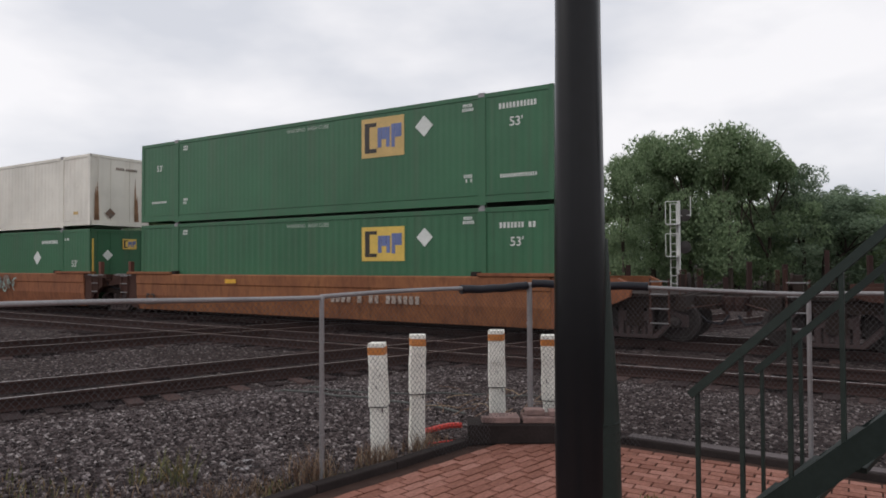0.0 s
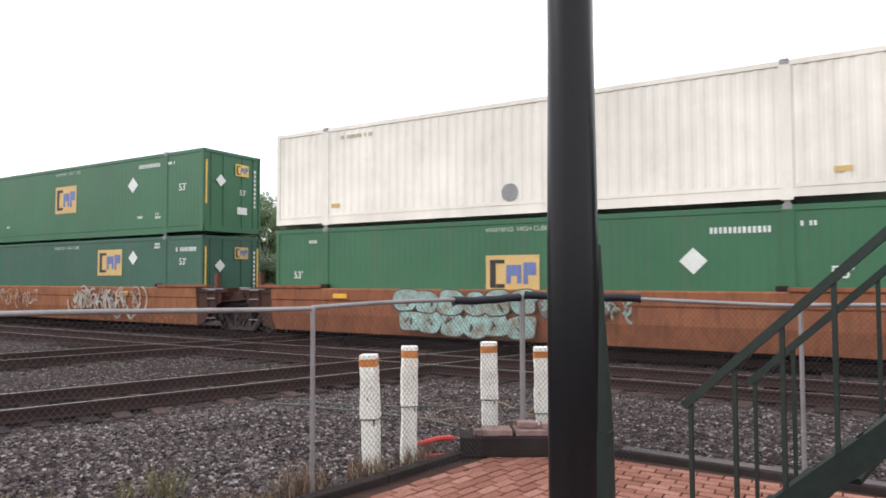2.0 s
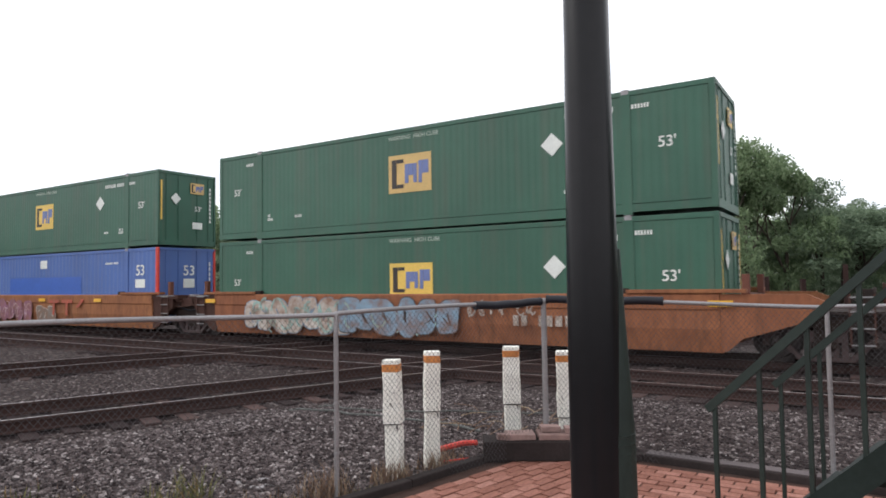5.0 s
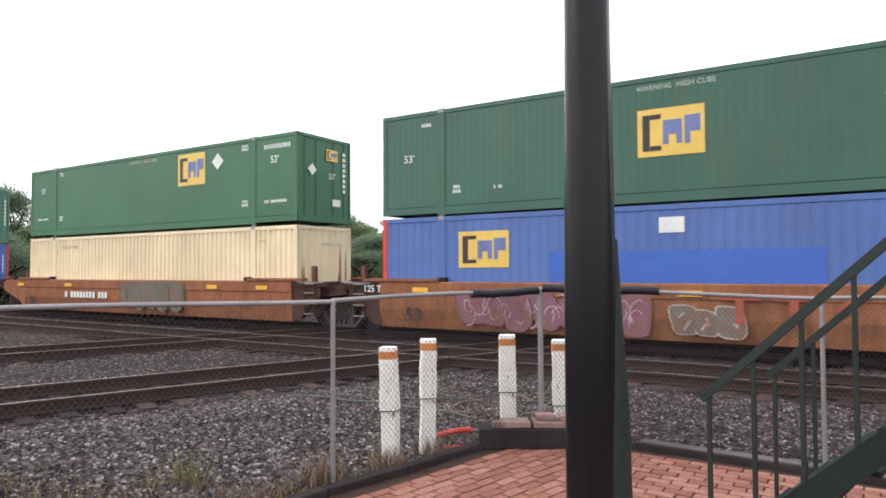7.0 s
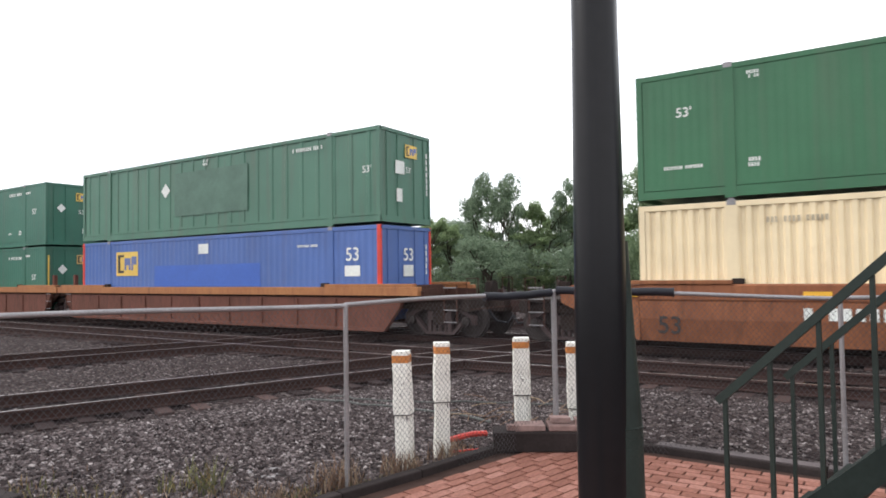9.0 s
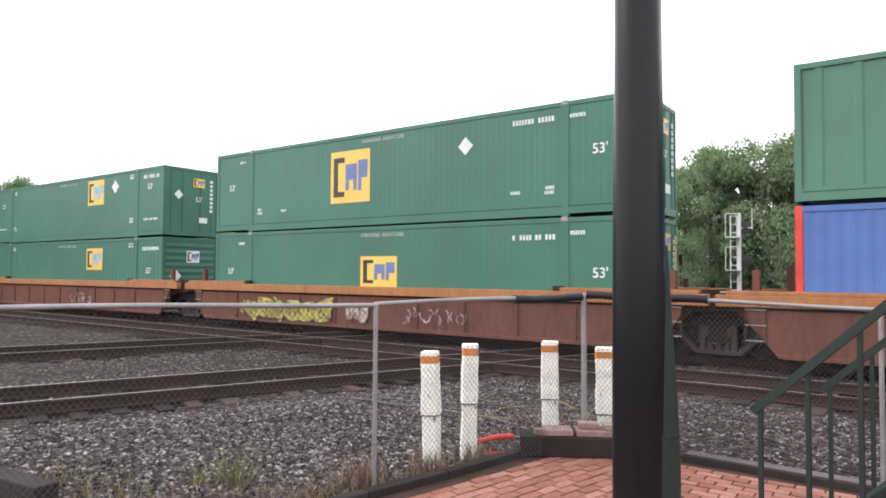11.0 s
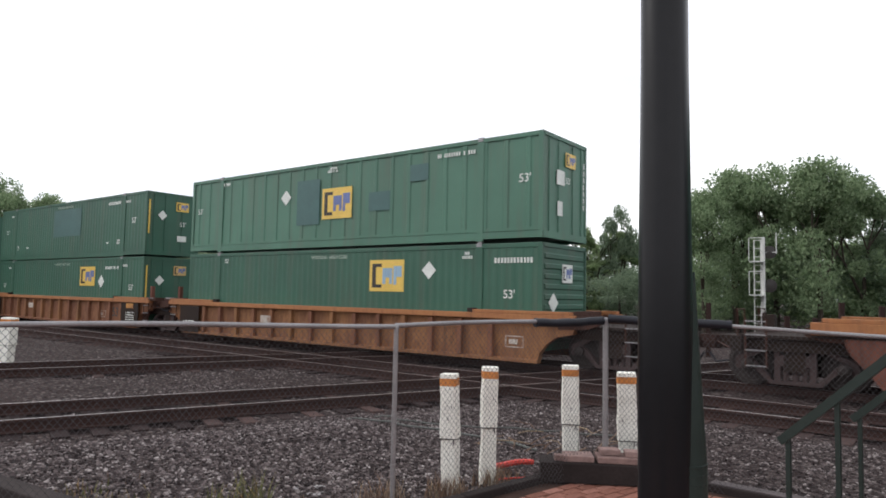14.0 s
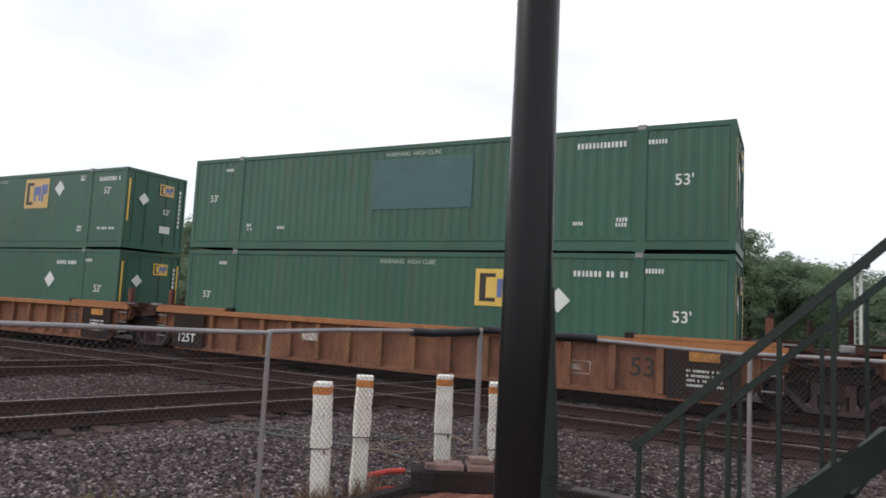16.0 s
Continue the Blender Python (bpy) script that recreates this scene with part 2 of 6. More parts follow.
BLACK_PAINT = plain("black_gloss_paint", (0.0075, 0.0075, 0.009), 0.3, vary=0.2, scale=4, bump=0.08)
GREEN_METAL = plain("dark_green_metal_paint", (0.019, 0.029, 0.025), 0.5, vary=0.2, scale=5)
STAIR_DARK = plain("dark_stair_paint", (0.014, 0.021, 0.019), 0.55, vary=0.25, scale=5)
BOLLARD = plain("white_bollard_paint", (0.86, 0.84, 0.77), 0.6, vary=0.05, scale=10)
ORANGE_BAND = plain("orange_band", (0.55, 0.20, 0.045), 0.6, vary=0.3, scale=30)
STONE_SLAB = object_mat("pink_flagstone", [(0.0, (0.21, 0.13, 0.115)), (1.0, (0.30, 0.20, 0.18))], 0.85, 14)
RED_PLASTIC = plain("red_plastic", (0.60, 0.035, 0.02), 0.45)
CABLE = plain("green_grey_cable", (0.075, 0.082, 0.075), 0.6)
BARK = plain("bark", (0.055, 0.042, 0.032), 0.95, vary=0.3, scale=8, bump=0.7)
# leaf colours are lightened beyond real foliage, to carry the distant haze
LEAVES = [leaf_mat("leaves_a", [(0.0, (0.151, 0.218, 0.122)), (0.6, (0.252, 0.341, 0.190)), (1.0, (0.353, 0.438, 0.260))]),
          leaf_mat("leaves_b", [(0.0, (0.143, 0.203, 0.134)), (0.6, (0.227, 0.300, 0.198)), (1.0, (0.302, 0.373, 0.252))]),
          leaf_mat("leaves_c", [(0.0, (0.193, 0.268, 0.140)), (0.6, (0.311, 0.406, 0.208)), (1.0, (0.403, 0.486, 0.270))])]
WEED = island_mat("weed_blades", [(0.0, (0.07, 0.085, 0.028)), (0.5, (0.16, 0.15, 0.05)), (1.0, (0.27, 0.17, 0.075))], 0.8)
DRY = island_mat("dry_grass", [(0.0, (0.12, 0.062, 0.036)), (0.55, (0.22, 0.135, 0.085)), (1.0, (0.34, 0.255, 0.165))], 0.85)
PAPER = plain("crumpled_paper", (0.25, 0.235, 0.235), 0.8, vary=0.3, scale=14)
SIGNAL_GREY = plain("signal_paint", (0.62, 0.62, 0.60), 0.5, 0.1)


def sprayed(name, col):
    """Old spray paint, worn through to the rust below."""
    m, n, l, b = shade(name, 0.7)
    a, s = noisy(n, l, 2.6, 7, (1, 1, 1), 0.72), noisy(n, l, 1.1, 3)
    k = ramp(n, [(0.42, (0.10, 0.10, 0.10)), (0.66, (0.88, 0.88, 0.88))])
    l.new(a.outputs["Fac"], k.inputs[0])
    c1 = ramp(n, [(0.35, tinted(col, 0.75)), (0.65, tinted(col, 1.15))])
    l.new(s.outputs["Fac"], c1.inputs[0])
    l.new(mixed(n, l, k.outputs[0], c1.outputs[0], (0.20, 0.085, 0.045)), b.inputs["Base Color"])
    return m


GRAFFITI = {k: sprayed("spray_" + k, c) for k, c in dict(
    aqua=(0.30, 0.50, 0.46), white=(0.50, 0.46, 0.41), lime=(0.50, 0.50, 0.10), purple=(0.22, 0.09, 0.15), pink=(0.50, 0.36, 0.38), red=(0.45, 0.07, 0.04), blue=(0.18, 0.30, 0.40),
    dark=(0.05, 0.05, 0.055), grey=(0.17, 0.155, 0.135), slate=(0.095, 0.115, 0.095), orange=(0.55, 0.25, 0.04)).items()}

for m_, level in [(WIRE, 0.1), (GRAVEL, 0.06), (STONES, 0.12), (FOULED, 0.04), (TIE, 0.1), (MORTAR, 0.1), (BRICK, 0.2), (BRICKS, 0.2), (TIMBER, 0.12), (STAIR_DARK, 0.12), (GREEN_METAL, 0.25), (BLACK_PAINT, 0.25), (SOOT, 0.1),
                  (RIDGE, 0.1), (FOAM, 0.3), (ORANGE_CAR, 0.2), (BROWN_CAR, 0.2), (DARK_RUST, 0.15), (WHEEL, 0.2), (RUST_CAR, 0.2), *((m, 0.2) for m in LEAVES)]:
    m_.node_tree.nodes["Principled BSDF"].inputs["Specular IOR Level"].default_value = level


# ---- mesh helpers ----
def box(bm, x0, x1, y0, y1, z0, z1):
    v = [bm.verts.new((x, y, z)) for z in (z0, z1) for y in (y0, y1) for x in (x0, x1)]
    for f in ((0, 2, 3, 1), (4, 5, 7, 6), (0, 1, 5, 4), (2, 6, 7, 3), (0, 4, 6, 2), (1, 3, 7, 5)):
        bm.faces.new([v[i] for i in f])
    return v


def one_box(*lims, bevel=0.0):
    bm = bmesh.new()
    box(bm, *lims)
    if bevel:
        bmesh.ops.bevel(bm, geom=bm.edges[:], offset=bevel, segments=2, affect="EDGES", profile=0.6)
    return bm


def prism(bm, outline, y0, y1):
    """An outline in x and z, swept from y0 to y1."""
    a = [bm.verts.new((x, y0, z)) for x, z in outline]
    b = [bm.verts.new((x, y1, z)) for x, z in outline]
    n = len(a)
    bm.faces.new(a)
    bm.faces.new(b[::-1])
    for i in range(n):
        bm.faces.new((a[i], b[i], b[(i + 1) % n], a[(i + 1) % n]))


def tube(bm, p, q, r, sides=8, r2=None, caps=True):
    p, q = Vector(p), Vector(q)
    d = (q - p).normalized()
    e = d.cross(Vector((0, 0, 1)) if abs(d.z) < 0.9 else Vector((1, 0, 0))).normalized()
    f = d.cross(e)
    rings = []
    for c, rr in ((p, r), (q, r if r2 is None else r2)):
        rings.append([bm.verts.new(c + e * rr * math.cos(2 * math.pi * i / sides) + f * rr * math.sin(2 * math.pi * i / sides)) for i in range(sides)])
    for i in range(sides):
        bm.faces.new((rings[0][i], rings[0][(i + 1) % sides], rings[1][(i + 1) % sides], rings[1][i]))
    if caps:
        bm.faces.new(rings[0][::-1])
        bm.faces.new(rings[1])


def pipe(bm, pts, r, sides=8):
    """A bent pipe through the points."""
    pts = [Vector(p) for p in pts]
    prev = None
    for i, p in enumerate(pts):
        d = (pts[min(i + 1, len(pts) - 1)] - pts[max(i - 1, 0)]).normalized()
        e = d.cross(Vector((0, 0, 1)) if abs(d.z) < 0.95 else Vector((1, 0, 0))).normalized()
        f = d.cross(e)
        ring = [bm.verts.new(p + e * r * math.cos(2 * math.pi * k / sides) + f * r * math.sin(2 * math.pi * k / sides)) for k in range(sides)]
        if prev:
            for k in range(sides):
                bm.faces.new((prev[k], prev[(k + 1) % sides], ring[(k + 1) % sides], ring[k]))
        else:
            bm.faces.new(ring[::-1])
        prev = ring
    bm.faces.new(prev)


def lathe(bm, profile, centre, sides=24, axis="z"):
    """Rings of (radius, height) turned about an axis."""
    cx, cy, cz = centre
    prev = None
    for r, h in profile:
        ring = []
        for k in range(sides):
            a = 2 * math.pi * k / sides
            c, s = r * math.cos(a), r * math.sin(a)
            ring.append(bm.verts.new((cx + c, cy + s, cz + h) if axis == "z" else (cx + s, cy + h, cz + c)))
        if prev:
            for k in range(sides):
                bm.faces.new((prev[k], prev[(k + 1) % sides], ring[(k + 1) % sides], ring[k]))
        else:
            bm.faces.new(ring[::-1])
        prev = ring
    bm.faces.new(prev)


def meshed(bm, name, mat, smooth=False):
    bmesh.ops.recalc_face_normals(bm, faces=bm.faces[:])
    me = bpy.data.meshes.new(name)
    bm.to_mesh(me)
    bm.free()
    for m in (mat if isinstance(mat, (list, tuple)) else [mat]):
        me.materials.append(m)
    if smooth:
        me.polygons.foreach_set("use_smooth", [True] * len(me.polygons))
        me.set_sharp_from_angle(angle=radians(40))
    return me


def part(name, bm, mat, parent=None, label="", smooth=False):
    me = bm if isinstance(bm, bpy.types.Mesh) else meshed(bm, name, mat, smooth)
    ob = new(name, me)
    if parent:
        ob.parent = parent
    if label:
        tagged(ob, label)
    return ob


def thing(name, label, category, group="", m=None):
    ob = tagged(new(name), label, category, group)
    if m is not None:
        ob.matrix_world = m
    return ob


def quick_mesh(name, verts, faces, mat):
    me = bpy.data.meshes.new(name)
    me.from_pydata(verts, [], faces)
    for m in (mat if isinstance(mat, (list, tuple)) else [mat]):
        me.materials.append(m)
    me.update()
    return me


LETTERS = {}


def letters(words):
    """Flat lettering, 1 m high, centred on the origin, facing -y."""
    if words not in LETTERS:
        cu = bpy.data.curves.new("lettering", "FONT")
        cu.body, cu.size, cu.align_x, cu.align_y, cu.extrude, cu.offset = words, 1.35, "CENTER", "CENTER", 0.004, 0.012
        ob = new("lettering", cu)
        me = bpy.data.meshes.new_from_object(ob.evaluated_get(bpy.context.evaluated_depsgraph_get()))
        bpy.data.objects.remove(ob)
        me.transform(pose(0, 0, 0, 90))
        me.materials.append(WHITE)
        LETTERS[words] = me
    return LETTERS[words]


# ---- the setting: ground, tracks, pavement ----
AX, AY = math.sin(radians(20.0)), math.cos(radians(20.0))      # heading of the crossing lines


def past_crossing(x, y):
    """Metres from the nearer crossing track's centre line, towards the pavement."""
    return (x + 9.84) * AY - (y - 7.0) * AX


def past_main(x, y):
    return 12.45 - (-UY * x + UX * y)


def ground_z(x, y):
    m = min(past_crossing(x, y), past_main(x, y))
    k = min(1.0, max(0.0, (m - 1.5) / 2.4))
    k = k * k * (3 - 2 * k)
    return -0.46 + 0.34 * k


def make_ground():
    fine_x, fine_y = np.arange(-26, 12.01, 0.25), np.arange(-2, 20.01, 0.25)
    far = np.array([1.5, 4, 8, 14, 24, 40, 70, 120, 250, 600, 1500, 3000])
    xs = np.concatenate([fine_x[0] - far[::-1], fine_x, fine_x[-1] + far])
    ys = np.concatenate([fine_y[0] - far[::-1], fine_y, fine_y[-1] + far])
    verts = []
    for y in ys:
        for x in xs:
            near = -26 <= x <= 12 and -2 <= y <= 20
            z = ground_z(x, y)
            if near:
                z += 0.022 * noise.noise((x * 1.7, y * 1.7, 0)) + 0.03 * noise.noise((x * 0.45, y * 0.45, 3))
            if x > -3.0 and y < 5.2 or x > -2.6 and y < 5.8:
                z = min(z, -0.2)
            verts.append((x, y, z))
    w = len(xs)
    faces = [(j * w + i, j * w + i + 1, (j + 1) * w + i + 1, (j + 1) * w + i) for j in range(len(ys) - 1) for i in range(w - 1)]
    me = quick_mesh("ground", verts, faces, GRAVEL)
    me.polygons.foreach_set("use_smooth", [True] * len(faces))
    tagged(new("ground", me), "grey and brown crushed-stone railway ground", "ground", kind="structure")


make_ground()


def rail_mesh(length):
    """A rail along x, top at z 0, with head, web and foot."""
    half = [(0.0, -0.18), (0.075, -0.18), (0.075, -0.168), (0.012, -0.15), (0.010, -0.05), (0.036, -0.04), (0.036, -0.012), (0.019, 0.0)]
    outline = [(y, z) for y, z in half] + [(-y, z) for y, z in half[:0:-1]]
    bm = bmesh.new()
    a = [bm.verts.new((-length / 2, y, z)) for y, z in outline]
    b = [bm.verts.new((length / 2, y, z)) for y, z in outline]
    n = len(outline)
    for i in range(n):
        f = bm.faces.new((a[i], a[(i + 1) % n], b[(i + 1) % n], b[i]))
        f.material_index = 1 if min(outline[i][1], outline[(i + 1) % n][1]) > -0.005 else 0
    bm.faces.new(a)
    bm.faces.new(b[::-1])
    return meshed(bm, "rail", [RIDGE, STEEL])


def tie_mesh():
    bm = one_box(-0.115, 0.115, -1.3, 1.3, -0.18, 0.0, bevel=0.012)
    for v in bm.verts:
        v.co += Vector((noise.noise(v.co * 3), noise.noise(v.co * 4 + Vector((5, 0, 0))), 0.6 * noise.noise(v.co * 5))) * 0.012
    return meshed(bm, "tie", TIE)


TIE_MESHES = [tie_mesh()]


def make_track(label, m, length, lower=0.0, skip=None):
    tr = tagged(new("track"), label, "railway track", kind="structure")
    tr.matrix_world = m
    bm = bmesh.new()
    nx, ny = int(length / 0.35), 13
    grid = [[bm.verts.new((-length / 2 + i * 0.35, -1.2 + j * 0.2 + (0.12 * noise.noise((i * 0.9, j * 2.0, length)) if j in (0, ny - 1) else 0),
                           -0.462 - lower - (0.05 if j in (0, ny - 1) else 0) + 0.02 * noise.noise((i * 1.3, j * 1.3, length)))) for j in range(ny)] for i in range(nx)]
    for i in range(nx - 1):
        for j in range(ny - 1):
            bm.faces.new((grid[i][j], grid[i + 1][j], grid[i + 1][j + 1], grid[i][j + 1]))
    part("track_bed", bm, FOULED, tr, "dark oil-fouled ballast")
    rail = rail_mesh(length)
    for y in (-0.752, 0.752):
        r = part("rail", rail, None, tr, "rusty rail with a worn bright top")
        r.location = (0, y, RAIL - lower)
    rng = random.Random(int(length * 10))
    for i in range(int(length / 0.52)):
        x = -length / 2 + 0.26 + i * 0.52
        t = part("tie", TIE_MESHES[0], None, tr)
        t.location = (x + rng.uniform(-0.03, 0.03), rng.uniform(-0.09, 0.09), RAIL - 0.182 - lower + rng.uniform(-0.012, 0.006))
        t.rotation_euler = (rng.uniform(-0.01, 0.01), rng.uniform(-0.02, 0.02), rng.uniform(-0.03, 0.03))
    return tr


make_track("rusty main-line track carrying the train", on_line(-20, CENTRE), 90)
make_track("empty rusty main-line track on dark ties", on_line(-20, 12.45), 90)
for cx, cy, word in ((-9.84, 7.0, "near"), (-16.4, 8.3, "far")):
    make_track("rusty track crossing the main line on dark ties", pose(cx + AX * 2, cy + AY * 2, 0, 0, 0, 70.0), 34, 0.003)


def scatter_stones():
    """Loose crushed stone, thickest where the camera stands closest."""
    rng = np.random.default_rng(4)
    cube = np.array([(x, y, z) for z in (-1, 1) for y in (-1, 1) for x in (-1, 1)], float)
    quads = np.array([(0, 2, 3, 1), (4, 5, 7, 6), (0, 1, 5, 4), (2, 6, 7, 3), (0, 4, 6, 2), (1, 3, 7, 5)])
    spots = []
    for x0, x1, y0, y1, per in ((-8.5, -2.7, 2.0, 7.5, 1050), (-13, -8.5, 3, 9, 220), (-8.5, 3, 5.9, 11.2, 380), (-20, -8, 7, 11.2, 80)):
        k = int((x1 - x0) * (y1 - y0) * per)
        spots.append(np.stack([rng.uniform(x0, x1, k), rng.uniform(y0, y1, k)], 1))
    spots = np.concatenate(spots)
    verts, faces, base = [], [], 0
    for x, y in spots:
        if (x > -3.28 + 0.19 * (y - 3.6) and y < 5.3) or (x > -3.0 and y < 5.95) or abs(past_crossing(x, y)) < 1.36 and rng.random() < 0.93 or abs(abs(past_crossing(x, y)) - 0.752) < 0.09:
            continue
        r = rng.uniform(0.008, 0.020) * (1.35 if rng.random() < 0.06 else 1) * (0.85 if y > 5.9 else 1.0)
        c = cube * (1 + rng.uniform(-0.42, 0.3, (8, 3))) * (r, r * rng.uniform(0.6, 1.0), r * rng.uniform(0.45, 0.8))
        a, b = rng.uniform(0, 6.28), rng.uniform(-0.6, 0.6)
        ca, sa, cb, sb = math.cos(a), math.sin(a), math.cos(b), math.sin(b)
        c = c @ np.array([(ca, sa, 0), (-sa, ca, 0), (0, 0, 1)]) @ np.array([(cb, 0, sb), (0, 1, 0), (-sb, 0, cb)])
        z = ground_z(x, y) + 0.022 * noise.noise((x * 1.7, y * 1.7, 0)) + 0.03 * noise.noise((x * 0.45, y * 0.45, 3))
        verts.append(c + (x, y, z + r * 0.2))
        faces.append(quads + base)
        base += 8
    me = quick_mesh("ballast_stones", np.concatenate(verts).tolist(), np.concatenate(faces).tolist(), STONES)
    tagged(new("ballast_stones", me), "loose grey crushed ballast stones on the ground", "ballast", kind="stuff")


scatter_stones()

# brick pavement with its timber edging
EDGE = [(-3.9, 0.6), (-3.52, 2.4), (-3.33, 3.6), (-3.17, 4.35), (-3.02, 5.22), (-2.9, 5.75), (-1.82, 6.02), (-0.48, 5.98), (3.5, 5.9)]


def inside_pavement(x, y):
    if x > 3.4 or y < -3.4 or x < -3.8:
        return False
    for (ax, ay), (bx, by) in zip(EDGE, EDGE[1:]):
        if (bx - ax) * (y - ay) - (by - ay) * (x - ax) > -0.10 * math.hypot(bx - ax, by - ay):
            return False
    return True


def make_pavement():
    bm = bmesh.new()
    outline = EDGE + [(3.5, -3.5), (-3.9, -3.5)]
    top = [bm.verts.new((x, y, PAVE - 0.012)) for x, y in outline]
    low = [bm.verts.new((x, y, PAVE - 0.3)) for x, y in outline]
    bm.faces.new(top)
    for i in range(len(outline)):
        bm.faces.new((top[i], low[i], low[(i + 1) % len(outline)], top[(i + 1) % len(outline)]))
    pave = tagged(part("pavement", bm, MORTAR), "worn red brick pavement beside the railway", "pavement", kind="structure")
    brick = meshed(one_box(-0.0955, 0.0955, -0.0445, 0.0445, -0.03, 0.0, bevel=0.005), "brick", BRICK)
    rng = random.Random(3)
    spots = []
    for i in range(-40, 40):
        for j in range(-34, 66):
            # courses run along the west kerb on one side, along the main line on the other
            x, y = i * 0.204 + (0.102 if j % 2 else 0) - 0.1, j * 0.102
            if inside_pavement(x, y) and x > -0.36 * y + 0.05 and x < 3.3:
                spots.append((x, y, 0.0))
    for j in range(-40, 40):
        for i in range(-20, 34):
            x, y = -3.6 + j * 0.102, 0.5 + i * 0.204 + (0.102 if j % 2 else 0)
            x += 0.19 * (y - 3.6)
            if inside_pavement(x, y) and x < -0.36 * y + 0.02:
                spots.append((x, y, 90 - 10.8))
    spots.sort(key=lambda s: math.hypot(s[0] + 1.6, s[1] - 4.9))
    rest = bmesh.new()
    for n, (x, y, a) in enumerate(spots):
        z, tilt = PAVE + rng.uniform(-0.004, 0.004), (rng.uniform(-1.2, 1.2), rng.uniform(-0.8, 0.8), a + rng.uniform(-1.2, 1.2))
        if n < 300:
            b = part("brick", brick, None, pave)
            b.matrix_world = pose(x, y, z, *tilt)
        else:
            m = pose(x, y, z, *tilt)
            for v in box(rest, -0.0955, 0.0955, -0.0445, 0.0445, -0.03, 0.0):
                v.co = m @ v.co
    tagged(part("more_bricks", rest, BRICKS, pave), kind="stuff")
    # kerb timbers, end to end
    for (ax, ay), (bx, by) in zip(EDGE, EDGE[1:]):
        ln = math.hypot(bx - ax, by - ay)
        kb = part("kerb", one_box(0.004, ln - 0.004, -0.02, 0.15 if ax > -2.5 else 0.08, -0.25, 0.05, bevel=0.012), TIMBER, None)
        kb.matrix_world = pose(ax, ay, PAVE, 0, 0, math.degrees(math.atan2(by - ay, bx - ax)))
        tagged(kb, "dark weathered timber edging along the brick pavement", "kerb", "pavement edging", "structure")
        if ax > -2.5:
            part("cap", one_box(0.01, ln - 0.01, 0.01, 0.14, 0.052, 0.058), GREY_WOOD, kb, "grey weathered top")


make_pavement()


# ---- containers ----
LONG, WIDE, TALL = 16.15, 1.30, 2.90


def corrugated(bm, x0, x1, z0, z1, y, pitch, depth, flat=0.30):
    """A sheet of upright trapezoid folds between x0 and x1, its crests at y, facing -y."""
    n = max(1, round((x1 - x0) / pitch))
    p = (x1 - x0) / n
    xs = []
    for i in range(n):
        b = x0 + i * p
        xs += [(b, 0), (b + p * flat, 0), (b + p * 0.5, depth), (b + p * (0.5 + flat), depth)]
    xs.append((x1, 0))
    low = [bm.verts.new((x, y + d, z0)) for x, d in xs]
    top = [bm.verts.new((x, y + d, z1)) for x, d in xs]
    for i in range(len(xs) - 1):
        bm.faces.new((low[i], low[i + 1], top[i + 1], top[i]))


def turned_about(ob, side):
    """The same piece on the other long side."""
    if side > 0:
        ob.matrix_local = pose(LONG, 0, 0, 0, 0, 180)
    return ob


BOX_MESHES = {}


